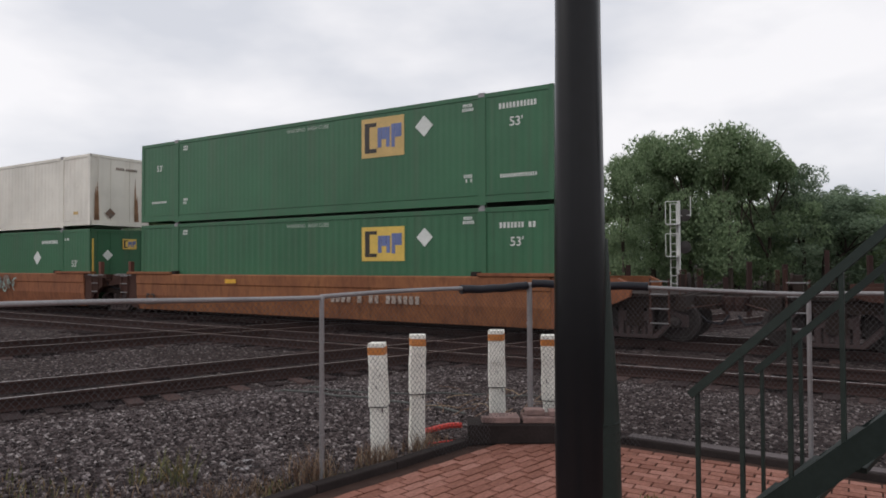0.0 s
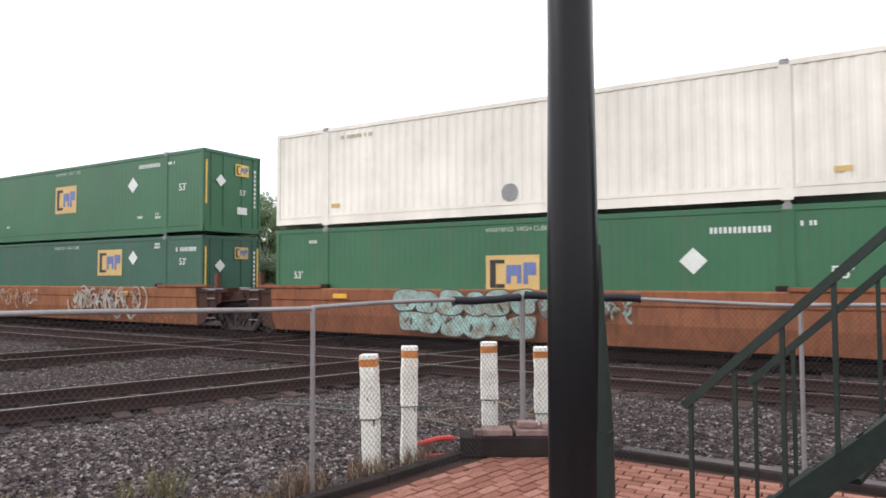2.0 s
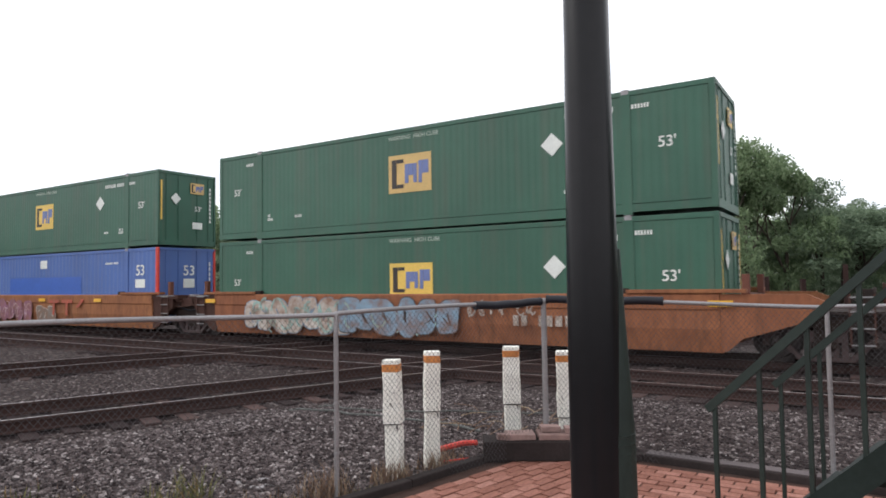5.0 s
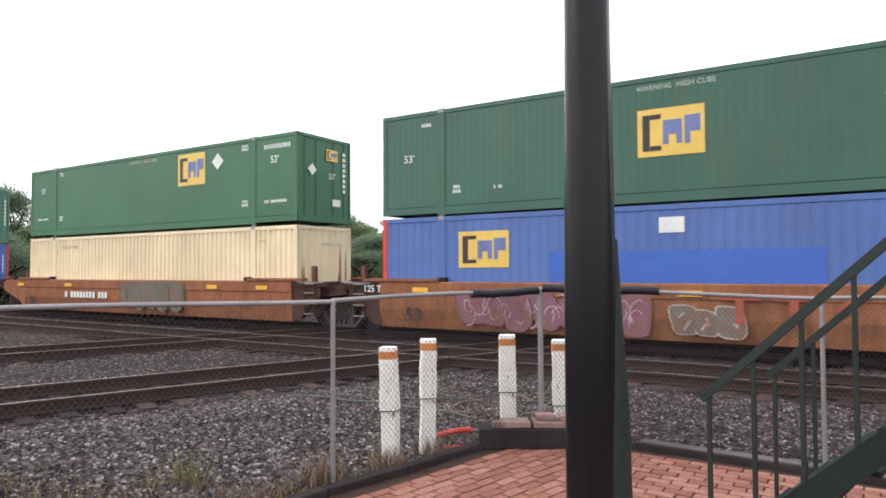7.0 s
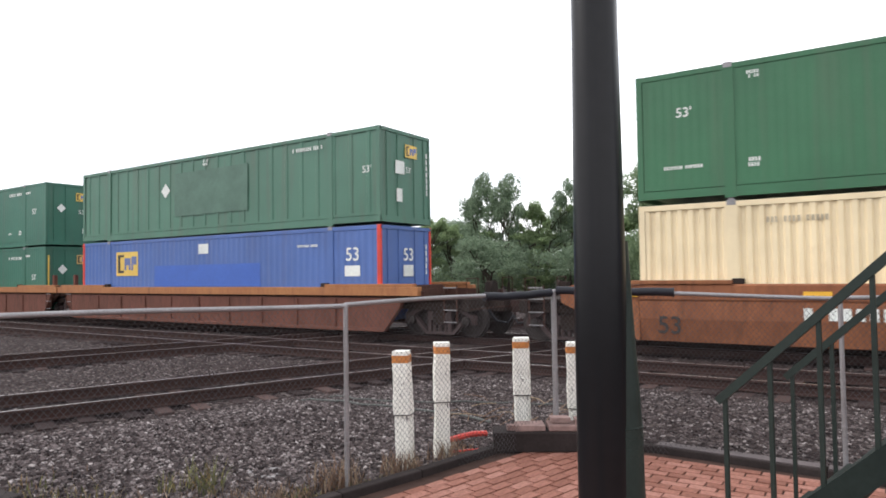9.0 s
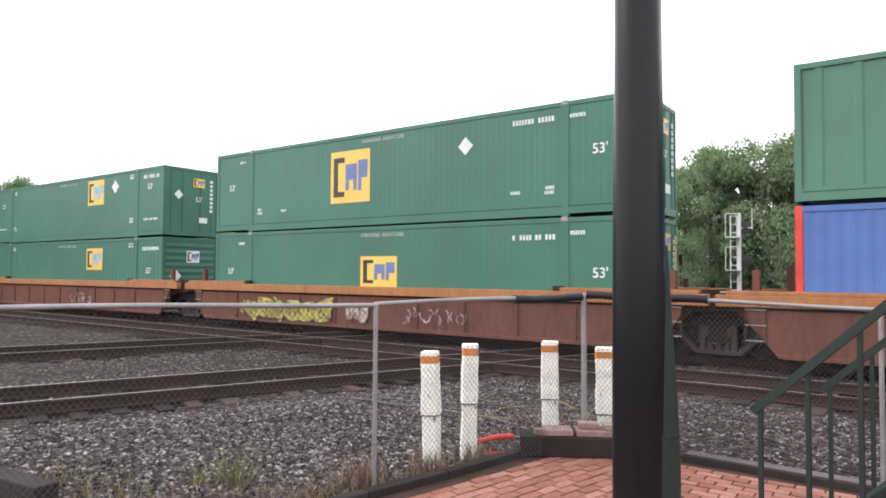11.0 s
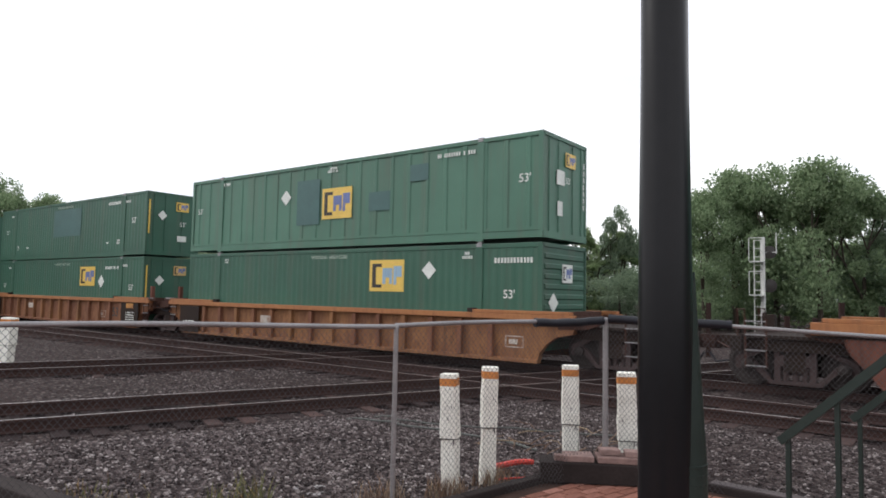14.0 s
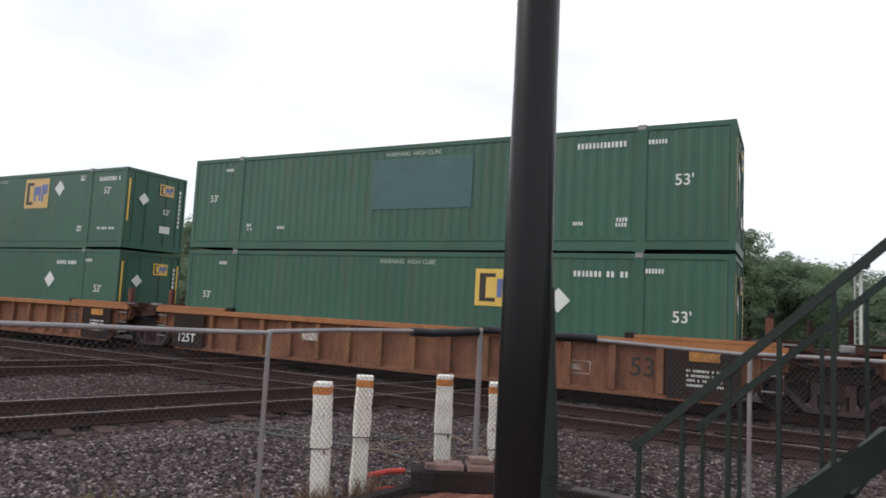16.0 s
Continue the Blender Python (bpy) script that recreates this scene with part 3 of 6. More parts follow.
def box_parts(mat, ribs, posts):
    """The meshes of one kind of container, shared by all of that kind."""
    key = (mat.name, ribs, posts.name)
    if key in BOX_MESHES:
        return BOX_MESHES[key]
    out = {}
    bm = bmesh.new()
    if ribs == "wide":
        xs = [(0.15, 0.026)]
        for i in range(23):
            x = 0.45 + i * 0.693
            xs += [(x - 0.085, 0.026), (x - 0.055, 0.0), (x + 0.055, 0.0), (x + 0.085, 0.026)]
        xs.append((LONG - 0.15, 0.026))
        rows = [[bm.verts.new((x, -1.288 + d, z)) for x, d in xs] for z in (0.34, 2.76)]
        for i in range(len(xs) - 1):
            bm.faces.new((rows[0][i], rows[0][i + 1], rows[1][i + 1], rows[1][i]))
    else:
        pitch, depth = {"fine": (0.19, 0.0042), "deep": (0.235, 0.045), "mid": (0.27, 0.013)}[ribs]
        corrugated(bm, 0.15, LONG - 0.15, 0.34, 2.76, -1.287, pitch, depth, 0.36 if ribs == "deep" else 0.32)
    out["side_wall"] = meshed(bm, "side_wall", mat)
    out["body"] = meshed(one_box(0.1, LONG - 0.1, -1.225, 1.225, 0.16, 2.84), "body", mat)
    bm = bmesh.new()
    prism(bm, [(0.0, 0.06), (2.0, 0.06), (2.05, 0.02), (LONG - 2.05, 0.02), (LONG - 2.0, 0.06), (LONG, 0.06), (LONG, 0.235), (0.0, 0.235)], -1.30, -1.22)
    prism(bm, [(0.14, 0.255), (LONG - 0.14, 0.255), (LONG - 0.14, 0.345), (0.14, 0.345)], -1.289, -1.22)
    prism(bm, [(0.14, 0.20), (LONG - 0.14, 0.20), (LONG - 0.14, 0.30), (0.14, 0.30)], -1.26, -1.21)
    out["bottom_rail"] = meshed(bm, "bottom_rail", mat)
    out["top_rail"] = meshed(one_box(0.0, LONG, -1.30, -1.22, 2.762, 2.885, bevel=0.012), "top_rail", mat)
    bm = bmesh.new()
    box(bm, 0.02, LONG - 0.02, -1.219, 1.219, 2.845, 2.875)
    for i in range(36):
        x = 0.5 + i * 0.43
        box(bm, x, x + 0.18, -1.15, 1.15, 2.876, 2.892)
    out["roof"] = meshed(bm, "roof", mat)
    out["corner_post"] = meshed(one_box(0.0, 0.14, -1.302, -1.22, 0.05, TALL - 0.01, bevel=0.012), "corner_post", posts)
    bm = bmesh.new()
    box(bm, -0.115, 0.115, -1.304, -1.24, 0.0, 2.87)
    out["stack_post"] = meshed(bm, "stack_post", mat)
    bm = bmesh.new()
    box(bm, -0.09, 0.09, -1.31, -1.15, 2.80, 2.91)
    out["casting"] = meshed(bm, "casting", GALV)
    # end wall in its own space: looks along +x, crests at x 0
    if ribs == "deep":
        bm = bmesh.new()
        corrugated(bm, -1.2, 1.2, 0.16, 2.78, 0.0, 0.30, 0.045)
        bmesh.ops.transform(bm, matrix=pose(0, 0, 0, 0, 0, 90), verts=bm.verts[:])
    else:
        bm = one_box(-0.06, -0.03, -1.2, 1.2, 0.16, 2.84)
    out["end_wall"] = meshed(bm, "end_wall", mat)
    out["end_sill"] = meshed(one_box(-0.05, 0.0, -1.215, 1.215, 0.06, 0.25), "end_sill", mat)
    out["end_header"] = meshed(one_box(-0.05, 0.0, -1.215, 1.215, 2.78, 2.885), "end_header", mat)
    bm = bmesh.new()
    tube(bm, (-0.012, 0, 0.2), (-0.012, 0, 2.78), 0.014, 6)
    out["lock_bar"] = meshed(bm, "lock_bar", mat)
    bm = bmesh.new()
    for i in range(9):
        z = 0.3 + i * 0.27
        prism(bm, [(-0.03, z), (0.0, z + 0.03), (0.0, z + 0.13), (-0.03, z + 0.16)], -1.14, 1.14)
    out["end_ribs"] = meshed(bm, "end_ribs", mat)
    BOX_MESHES[key] = out
    return out


def sheet(name, parent, face, a0, a1, z0, z1, mat, label="", lift=0.0):
    """A thin painted or stuck-on patch: 'side' on the near long wall, 'end' on the leading end wall."""
    if face == "side":
        bm = one_box(a0, a1, -1.294 - lift, -1.288 - lift, z0, z1)
    else:
        bm = one_box(LONG + 0.004 + lift, LONG + 0.008 + lift, a0, a1, z0, z1)
    return part(name, bm, mat, parent, label)


def word(name, parent, words, face, a, z, high, mat=WHITE, lift=0.0):
    me = letters(words)
    if mat is not WHITE:
        me = me.copy()
        me.materials[0] = mat
    ob = part(name, me, None, parent)
    ob.matrix_local = (pose(a, -1.296 - lift, z) if face == "side" else pose(LONG + 0.012 + lift, a, z, 0, 0, 90)) @ Matrix.Scale(high, 4)
    return ob


def code_bars(parent, face, a, z, wide, high, seed=0, mat=WHITE):
    """A line of unreadable marking, as short plain bars."""
    rng = random.Random(seed)
    bm = bmesh.new()
    # small square blocks are two or three short lines
    lines = 2 if wide <= 0.5 and high >= 0.16 else 1
    for k in range(lines):
        h = high * (0.84 if lines == 1 else 0.38)
        zc = z if lines == 1 else z + (k - 0.5) * high * 0.5
        x = a - wide / 2 * (1.0 if k == 0 else 0.85)
        while x < a + wide / 2:
            w = h * rng.uniform(0.62, 0.80)
            if rng.random() > 0.12:
                if face == "side":
                    box(bm, x, x + 0.6 * w, -1.295, -1.289, zc - h / 2, zc + h / 2)
                else:
                    box(bm, LONG + 0.004, LONG + 0.008, x, x + 0.6 * w, zc - h / 2, zc + h / 2)
            x += w
    return tagged(part("marking", bm, mat, parent), kind="stuff")


def diamond(parent, face, a, z, r=0.26, mat=WHITE):
    bm = bmesh.new()
    pts = [(a - r, z), (a, z - r), (a + r, z), (a, z + r)]
    if face == "side":
        prism(bm, pts, -1.300, -1.290)
    else:
        vs = [[bm.verts.new((LONG + d, u, w)) for u, w in pts] for d in (0.004, 0.012)]
        bm.faces.new(vs[0])
        bm.faces.new(vs[1])
        for i in range(4):
            bm.faces.new((vs[0][i], vs[0][(i + 1) % 4], vs[1][(i + 1) % 4], vs[1][i]))
    return part("placard", bm, mat, parent, "white diamond placard")


def emblem(parent, face, a0, a1, z0, z1, pale=False, field=None):
    """The owner's panel, as plain dark and blue blocks on a yellow field."""
    panel = sheet("emblem", parent, face, a0, a1, z0, z1, field or YELLOW, "yellow emblem panel with dark and blue blocks", 0.004)
    w, h = a1 - a0, z1 - z0

    def blocks(name, rects, mat):
        bm = bmesh.new()
        for u0, u1, v0, v1 in rects:
            if face == "side":
                box(bm, a0 + u0 * w, a0 + u1 * w, -1.305, -1.299, z0 + v0 * h, z0 + v1 * h)
            else:
                box(bm, LONG + 0.013, LONG + 0.017, a0 + u0 * w, a0 + u1 * w, z0 + v0 * h, z0 + v1 * h)
        part(name, bm, mat, panel)

    blocks("dark_block", [(0.08, 0.19, 0.12, 0.88), (0.195, 0.36, 0.78, 0.88), (0.195, 0.36, 0.12, 0.22)], INK)
    blocks("blue_block", [(0.39, 0.475, 0.24, 0.74), (0.48, 0.585, 0.44, 0.74), (0.59, 0.67, 0.24, 0.74), (0.71, 0.79, 0.22, 0.80), (0.795, 0.94, 0.46, 0.80)], PALE_BLUE if pale else LOGO_BLUE)
    return panel


def wall_marks(box_ob, kind, upper, seed, pale=False, placard=True, length_z=0.0):
    """Lettering of the two common layouts on the long side."""
    if kind == "front":
        emblem(box_ob, "side", 10.03 if pale else 10.25, 11.44 if pale else 11.74, 1.53, 2.66 if upper else 2.5, pale, FADED_YELLOW if seed % 3 == 0 else None)
        if placard:
            diamond(box_ob, "side", 12.4, 2.25 if upper else 2.17, 0.29 if upper else 0.26)
        word("length_mark", box_ob, "53'", "side", 15.15, length_z or (2.07 if upper else 1.99), 0.24)
        code_bars(box_ob, "side", 15.25, 2.5 if upper else 2.42, 1.15, 0.17, seed)
        code_bars(box_ob, "side", 13.75, 2.58, 0.3, 0.22, seed + 1)
        code_bars(box_ob, "side", 2.45, 2.58, 0.22, 0.18, seed + 2)
        if upper:
            code_bars(box_ob, "side", 13.75, 0.72, 0.26, 0.24, seed + 3)
            code_bars(box_ob, "side", 15.2, 0.72, 1.0, 0.11, seed + 4)
            code_bars(box_ob, "side", 2.45, 0.72, 0.22, 0.22, seed + 5)
            code_bars(box_ob, "side", 1.0, 0.74, 0.8, 0.09, seed + 6)
            word("length_mark", box_ob, "53'", "side", 1.05, 1.95, 0.22)
    else:
        if kind == "forward":
            emblem(box_ob, "side", 10.17, 11.69, 1.56, 2.48, pale)
        if kind == "middle":
            emblem(box_ob, "side", 7.3, 8.76, 1.05, 2.13 if upper else 1.98, pale, FADED_YELLOW if seed % 2 == 0 else None)
        if placard:
            diamond(box_ob, "side", 12.33, 1.86 if upper else 1.77, 0.29)
        code_bars(box_ob, "side", 13.28, 2.5 if upper else 2.41, 1.2, 0.16, seed)
        word("length_mark", box_ob, "53'", "side", 15.1, 1.6 if upper else 1.5, 0.26)
        code_bars(box_ob, "side", 14.5, 2.5, 0.36, 0.12, seed + 1)
        code_bars(box_ob, "side", 1.5, 2.5, 0.30, 0.11, seed + 2)
        code_bars(box_ob, "side", 2.45, 0.68, 0.2, 0.24, seed + 3)
        code_bars(box_ob, "side", 3.7, 0.66, 0.24, 0.1, seed + 4)
        code_bars(box_ob, "side", 13.75, 0.68, 0.26, 0.24, seed + 5)
        code_bars(box_ob, "side", 12.75, 0.66, 0.26, 0.1, seed + 6)
        word("length_mark", box_ob, "53'", "side", 0.92, 1.6 if upper else 1.5, 0.22)
    tagged(word("warning", box_ob, "WARNING  HIGH CUBE", "side", 8.15, 2.62, 0.12, FADED_WHITE), kind="stuff")


def end_marks(box_ob, kind, upper, seed):
    """Lettering on the leading end wall."""
    if kind == "strips":
        for a in ((-1.2, 1.14) if not upper else (-1.2,)):
            sheet("reflector_strip", box_ob, "end", a, a + 0.07, 1.0 if upper else 0.7, 2.5, YELLOW, "yellow reflective strip")
        emblem(box_ob, "end", 0.1, 0.72, 2.1, 2.52, False, FADED_YELLOW if seed % 2 else None)
        diamond(box_ob, "end", -0.55, 1.85, 0.22)
        word("length_mark", box_ob, "53'", "end", 0.45, 1.5 if upper else 0.75, 0.2)
        if upper:
            sheet("label", box_ob, "end", 0.2, 0.65, 0.72, 0.98, WHITE, "white data label")
        for i in range(9):
            sheet("marking", box_ob, "end", 0.98, 1.06, 1.0 + i * 0.16, 1.11 + i * 0.16, WHITE)
    elif kind == "plain":
        emblem(box_ob, "end", 0.05, 0.6, 2.12, 2.5)
        diamond(box_ob, "end", -0.62, 1.75, 0.2)
        word("length_mark", box_ob, "53'", "end", 0.32, 1.6, 0.2)
        sheet("label", box_ob, "end", 0.35, 0.75, 0.62, 0.85, WHITE, "white data label")
        for i in range(8):
            sheet("marking", box_ob, "end", 0.86, 1.0, 1.1 + i * 0.18, 1.22 + i * 0.18, WHITE)
    elif kind == "labels":
        emblem(box_ob, "end", -0.05, 0.55, 2.1, 2.5)
        sheet("label", box_ob, "end", -0.55, -0.1, 1.55, 1.95, WHITE, "white data label")
        sheet("label", box_ob, "end", -0.5, -0.22, 0.7, 1.1, WHITE, "white data label")
        word("length_mark", box_ob, "53'", "end", 0.1, 1.7, 0.18)
        for i in range(7):
            sheet("marking", box_ob, "end", 1.05, 1.12, 1.0 + i * 0.2, 1.15 + i * 0.2, WHITE)
    elif kind == "ribbed":
        emblem(box_ob, "end", -0.2, 0.4, 1.85, 2.35, False, WHITE if seed % 2 else None)
        diamond(box_ob, "end", -0.7, 1.3, 0.27)
    elif kind == "blue":
        word("length_mark", box_ob, "53", "end", 0.05, 2.0, 0.4)
        sheet("label", box_ob, "end", -0.2, 0.3, 1.35, 1.7, WHITE, "white data label")
        for i in range(5):
            sheet("marking", box_ob, "end", 0.98, 1.04, 1.4 + i * 0.2, 1.55 + i * 0.2, WHITE)


MOVING = []          # what rolls along with the train, and where it stands on it


def make_container(label, at, upper, mat, ribs="fine", side="front", end="plain", seed=0, posts=None, pale=False, placard=True, lift=0.0, length_z=0.0, group="containers on the train"):
    c = thing("container", label, "container", group)
    ms = box_parts(mat, ribs, posts or mat)
    for s in (-1, 1):
        for nm in ("side_wall", "bottom_rail", "top_rail"):
            turned_about(part(nm, ms[nm], None, c), s)
    part("body", ms["body"], None, c)
    part("roof", ms["roof"], None, c)
    for nm, xs in (("corner_post", (0.0, LONG - 0.14)), ("stack_post", (1.98, LONG - 1.98)), ("casting", (1.98, LONG - 1.98))):
        for x in xs:
            for s in (-1, 1):
                o = part(nm, ms[nm], None, c)
                o.matrix_local = pose(x, 0, 0) if s < 0 else pose(x + (0.14 if nm == "corner_post" else 0), 0, 0, 0, 0, 180)
    for x, a in ((LONG, 0), (0, 180)):
        for nm in ("end_wall", "end_sill", "end_header"):
            part(nm, ms[nm], None, c).matrix_local = pose(x, 0, 0, 0, 0, a)
        for y in ((-0.95, -0.42, 0.42, 0.95) if ribs != "deep" and end != "ribbed" else ()):
            part("lock_bar", ms["lock_bar"], None, c).matrix_local = pose(x, 0, 0, 0, 0, a) @ pose(0, y, 0)
        if end == "ribbed":
            part("end_ribs", ms["end_ribs"], None, c).matrix_local = pose(x, 0, 0, 0, 0, a)
    if upper:
        for x in (1.98, LONG - 1.98):
            for y in (-1.27, 1.17):
                part("twist_lock", one_box(x - 0.06, x + 0.06, y, y + 0.1, -0.03 - lift, 0.02), GALV, c, "grey steel twist lock")
    if side:
        wall_marks(c, side, upper, seed, pale, placard, length_z)
    end_marks(c, end, upper, seed)
    MOVING.append((c, at, CENTRE, (3.015 if upper else 0.09) + lift))
    return c


AT = dict(a=-22.23, b=-41.68, c=-61.23, d=-85.09, e=-104.7, f=-124.23, g=-147.94, h=-167.23, i=-186.92, j=-210.72, k=-230.44, l=-249.96, m=-273.8)
GREEN_UP, GREEN_LOW = "green corrugated steel freight container stacked on another", "green corrugated steel freight container sitting in a well car"
make_container(GREEN_LOW, AT["a"], False, GREENS[0], "mid", "front", "plain", 11)
make_container(GREEN_UP, AT["a"], True, GREENS[0], "fine", "front", "plain", 12, lift=0.03)
low = make_container(GREEN_LOW, AT["b"], False, GREENS[0], "fine", "middle", "strips", 14)
w = make_container("dirty off-white corrugated freight container stacked on a green one", AT["b"], True, WHITE_BOX, "mid", "", "", 21, lift=0.06)
bm = bmesh.new()
lathe(bm, [(0.23, 0.0), (0.23, 0.006)], (7.98, -1.296, 0.57), 20, "y")
part("grey_disc", bm, GALV, w, "round grey patch")
for x in (2.2, 15.0):
    sheet("label", w, "side", x, x + 0.32, 0.5, 0.62, FADED_YELLOW, "small yellow label")
code_bars(w, "side", 3.1, 2.55, 1.1, 0.13, 3, FADED_GREY)
diamond(w, "end", -0.45, 0.55, 0.22, GRAFFITI["grey"])
code_bars(w, "end", 0.25, 2.4, 0.9, 0.12, 5, GRAFFITI["grey"])
make_container(GREEN_LOW, AT["c"], False, GREENS[1], "fine", "front", "strips", 15)
make_container(GREEN_UP, AT["c"], True, GREENS[0], "fine", "middle", "strips", 16, lift=0.05)
make_container(GREEN_LOW, AT["d"], False, GREENS[1], "fine", "middle", "strips", 17)
make_container(GREEN_UP, AT["d"], True, GREENS[1], "fine", "middle", "strips", 18)


def blue_container(at):
    b = make_container("blue container with red corner posts in a well car", at, False, BLUE_BOX, "mid", "", "blue", 0, RED_POST)
    emblem(b, "side", 2.52, 4.0, 1.5, 2.45)
    sheet("label", b, "side", 7.75, 8.3, 2.25, 2.6, WHITE, "white data label")
    word("length_mark", b, "53", "side", 15.06, 2.02, 0.42)
    sheet("label", b, "side", 14.75, 15.35, 1.38, 1.7, WHITE, "white data label")
    sheet("fresh_patch", b, "side", 5.1, 11.0, 1.08, 1.86, BLUE_NEW, "brighter blue overpainted band")
    code_bars(b, "side", 13.2, 2.35, 0.9, 0.09, 8)


blue_container(AT["e"])
make_container(GREEN_UP, AT["e"], True, GREENS[1], "fine", "middle", "strips", 19)
tan = make_container("cream corrugated freight container with rust streaks, in a well car", AT["f"], False, TAN_BOX, "deep", "", "", 31)
code_bars(tan, "side", 3.2, 2.45, 1.1, 0.14, 9, FADED_GREY)
code_bars(tan, "side", 14.6, 2.4, 0.25, 0.12, 10, FADED_GREY)
code_bars(tan, "end", 0.3, 2.3, 0.9, 0.1, 11, FADED_GREY)
make_container(GREEN_UP, AT["f"], True, GREENS[0], "fine", "front", "plain", 13, lift=0.04)
STREAK = plain("rust_streak", (0.30, 0.165, 0.09), 0.85, vary=0.3, scale=12)
for bx, sd in ((w, 3), (tan, 4)):
    rng = random.Random(sd)
    bm = bmesh.new()
    for a in (-1.06, -0.98, 0.66, 0.74, 1.02):
        z1, wd = rng.uniform(1.4, 2.5), rng.uniform(0.04, 0.09)
        vs = [[bm.verts.new((LONG + dx, a + u * wd, zz)) for u, zz in ((-1, 0.26), (1, 0.26), (0.5, z1 * 0.7), (0, z1), (-0.6, z1 * 0.75))] for dx in (0.003, 0.007)]
        bm.faces.new(vs[0])
        bm.faces.new(vs[1])
        for i in range(5):
            bm.faces.new((vs[0][i], vs[0][(i + 1) % 5], vs[1][(i + 1) % 5], vs[1][i]))
    tagged(part("rust_run", bm, STREAK, bx, "brown rust runs"), kind="stuff")
blue_container(AT["g"])
r = make_container("faded green ribbed freight container stacked on a blue one", AT["g"], True, OLD_GREEN, "wide", "", "labels", 41)
diamond(r, "side", 5.8, 1.75, 0.27)
sheet("ghost_panel", r, "side", 6.35, 10.4, 0.75, 2.35, plain("pale_patch", (0.075, 0.15, 0.11), 0.6), "paler rectangle where an emblem was", 0.003)
word("length_mark", r, "53'", "side", 15.65, 1.62, 0.22)
code_bars(r, "side", 8.17, 2.6, 0.3, 0.24, 1)
code_bars(r, "side", 13.2, 2.5, 1.3, 0.14, 2)
make_container(GREEN_LOW, AT["h"], False, GREENS[2], "fine", "middle", "strips", 23, placard=False)
big = make_container(GREEN_UP, AT["h"], True, GREENS[2], "fine", "plain", "plain", 24, placard=False)
diamond(big, "side", 11.18, 2.07, 0.25, SIGNAL_GREY)
emblem(big, "side", 5.97, 7.65, 0.75, 2.4)
make_container(GREEN_LOW, AT["i"], False, GREENS[2], "mid", "front", "ribbed", 25, None, True, False, 0.0, 1.5)
make_container(GREEN_UP, AT["i"], True, GREENS[2], "fine", "front", "plain", 26, None, True)
make_container(GREEN_LOW, AT["j"], False, GREENS[1], "mid", "front", "ribbed", 29, None, True, True, 0.0, 1.5)
r = make_container("faded green ribbed freight container stacked on another", AT["j"], True, OLD_GREEN, "wide", "", "labels", 42, lift=0.03)
emblem(r, "side", 7.74, 9.14, 0.95, 1.98)
diamond(r, "side", 5.86, 1.82, 0.27)
for x0, x1, z0, z1 in ((6.45, 7.6, 0.8, 2.35), (9.9, 10.8, 1.1, 1.7), (11.6, 12.3, 1.9, 2.4)):
    sheet("ghost_panel", r, "side", x0, x1, z0, z1, GHOST, "bluish overpainted patch", 0.003)
word("length_mark", r, "53'", "side", 15.6, 1.65, 0.24)
word("length_mark", r, "53'", "side", 0.6, 1.62, 0.22)
code_bars(r, "side", 8.2, 2.6, 0.45, 0.2, 1)
code_bars(r, "side", 2.3, 2.6, 0.4, 0.14, 2)
code_bars(r, "side", 13.3, 2.55, 1.3, 0.14, 3)
make_container(GREEN_LOW, AT["k"], False, GREENS[1], "mid", "forward", "strips", 27)
k_up = make_container(GREEN_UP, AT["k"], True, GREENS[1], "mid", "plain", "strips", 28, placard=False)
sheet("ghost_panel", k_up, "side", 6.9, 9.95, 1.12, 2.5, GHOST, "bluish rectangle where an emblem was painted over", 0.003)
make_container(GREEN_LOW, AT["l"], False, GREENS[1], "fine", "middle", "strips", 32)
make_container(GREEN_UP, AT["l"], True, GREENS[1], "fine", "front", "strips", 33)
make_container(GREEN_LOW, AT["m"], False, GREENS[0], "fine", "middle", "strips", 34)
make_container(GREEN_UP, AT["m"], True, GREENS[0], "fine", "middle", "strips", 35)


# ---- well cars ----
WHEEL_R = 0.46
WHEELS = []


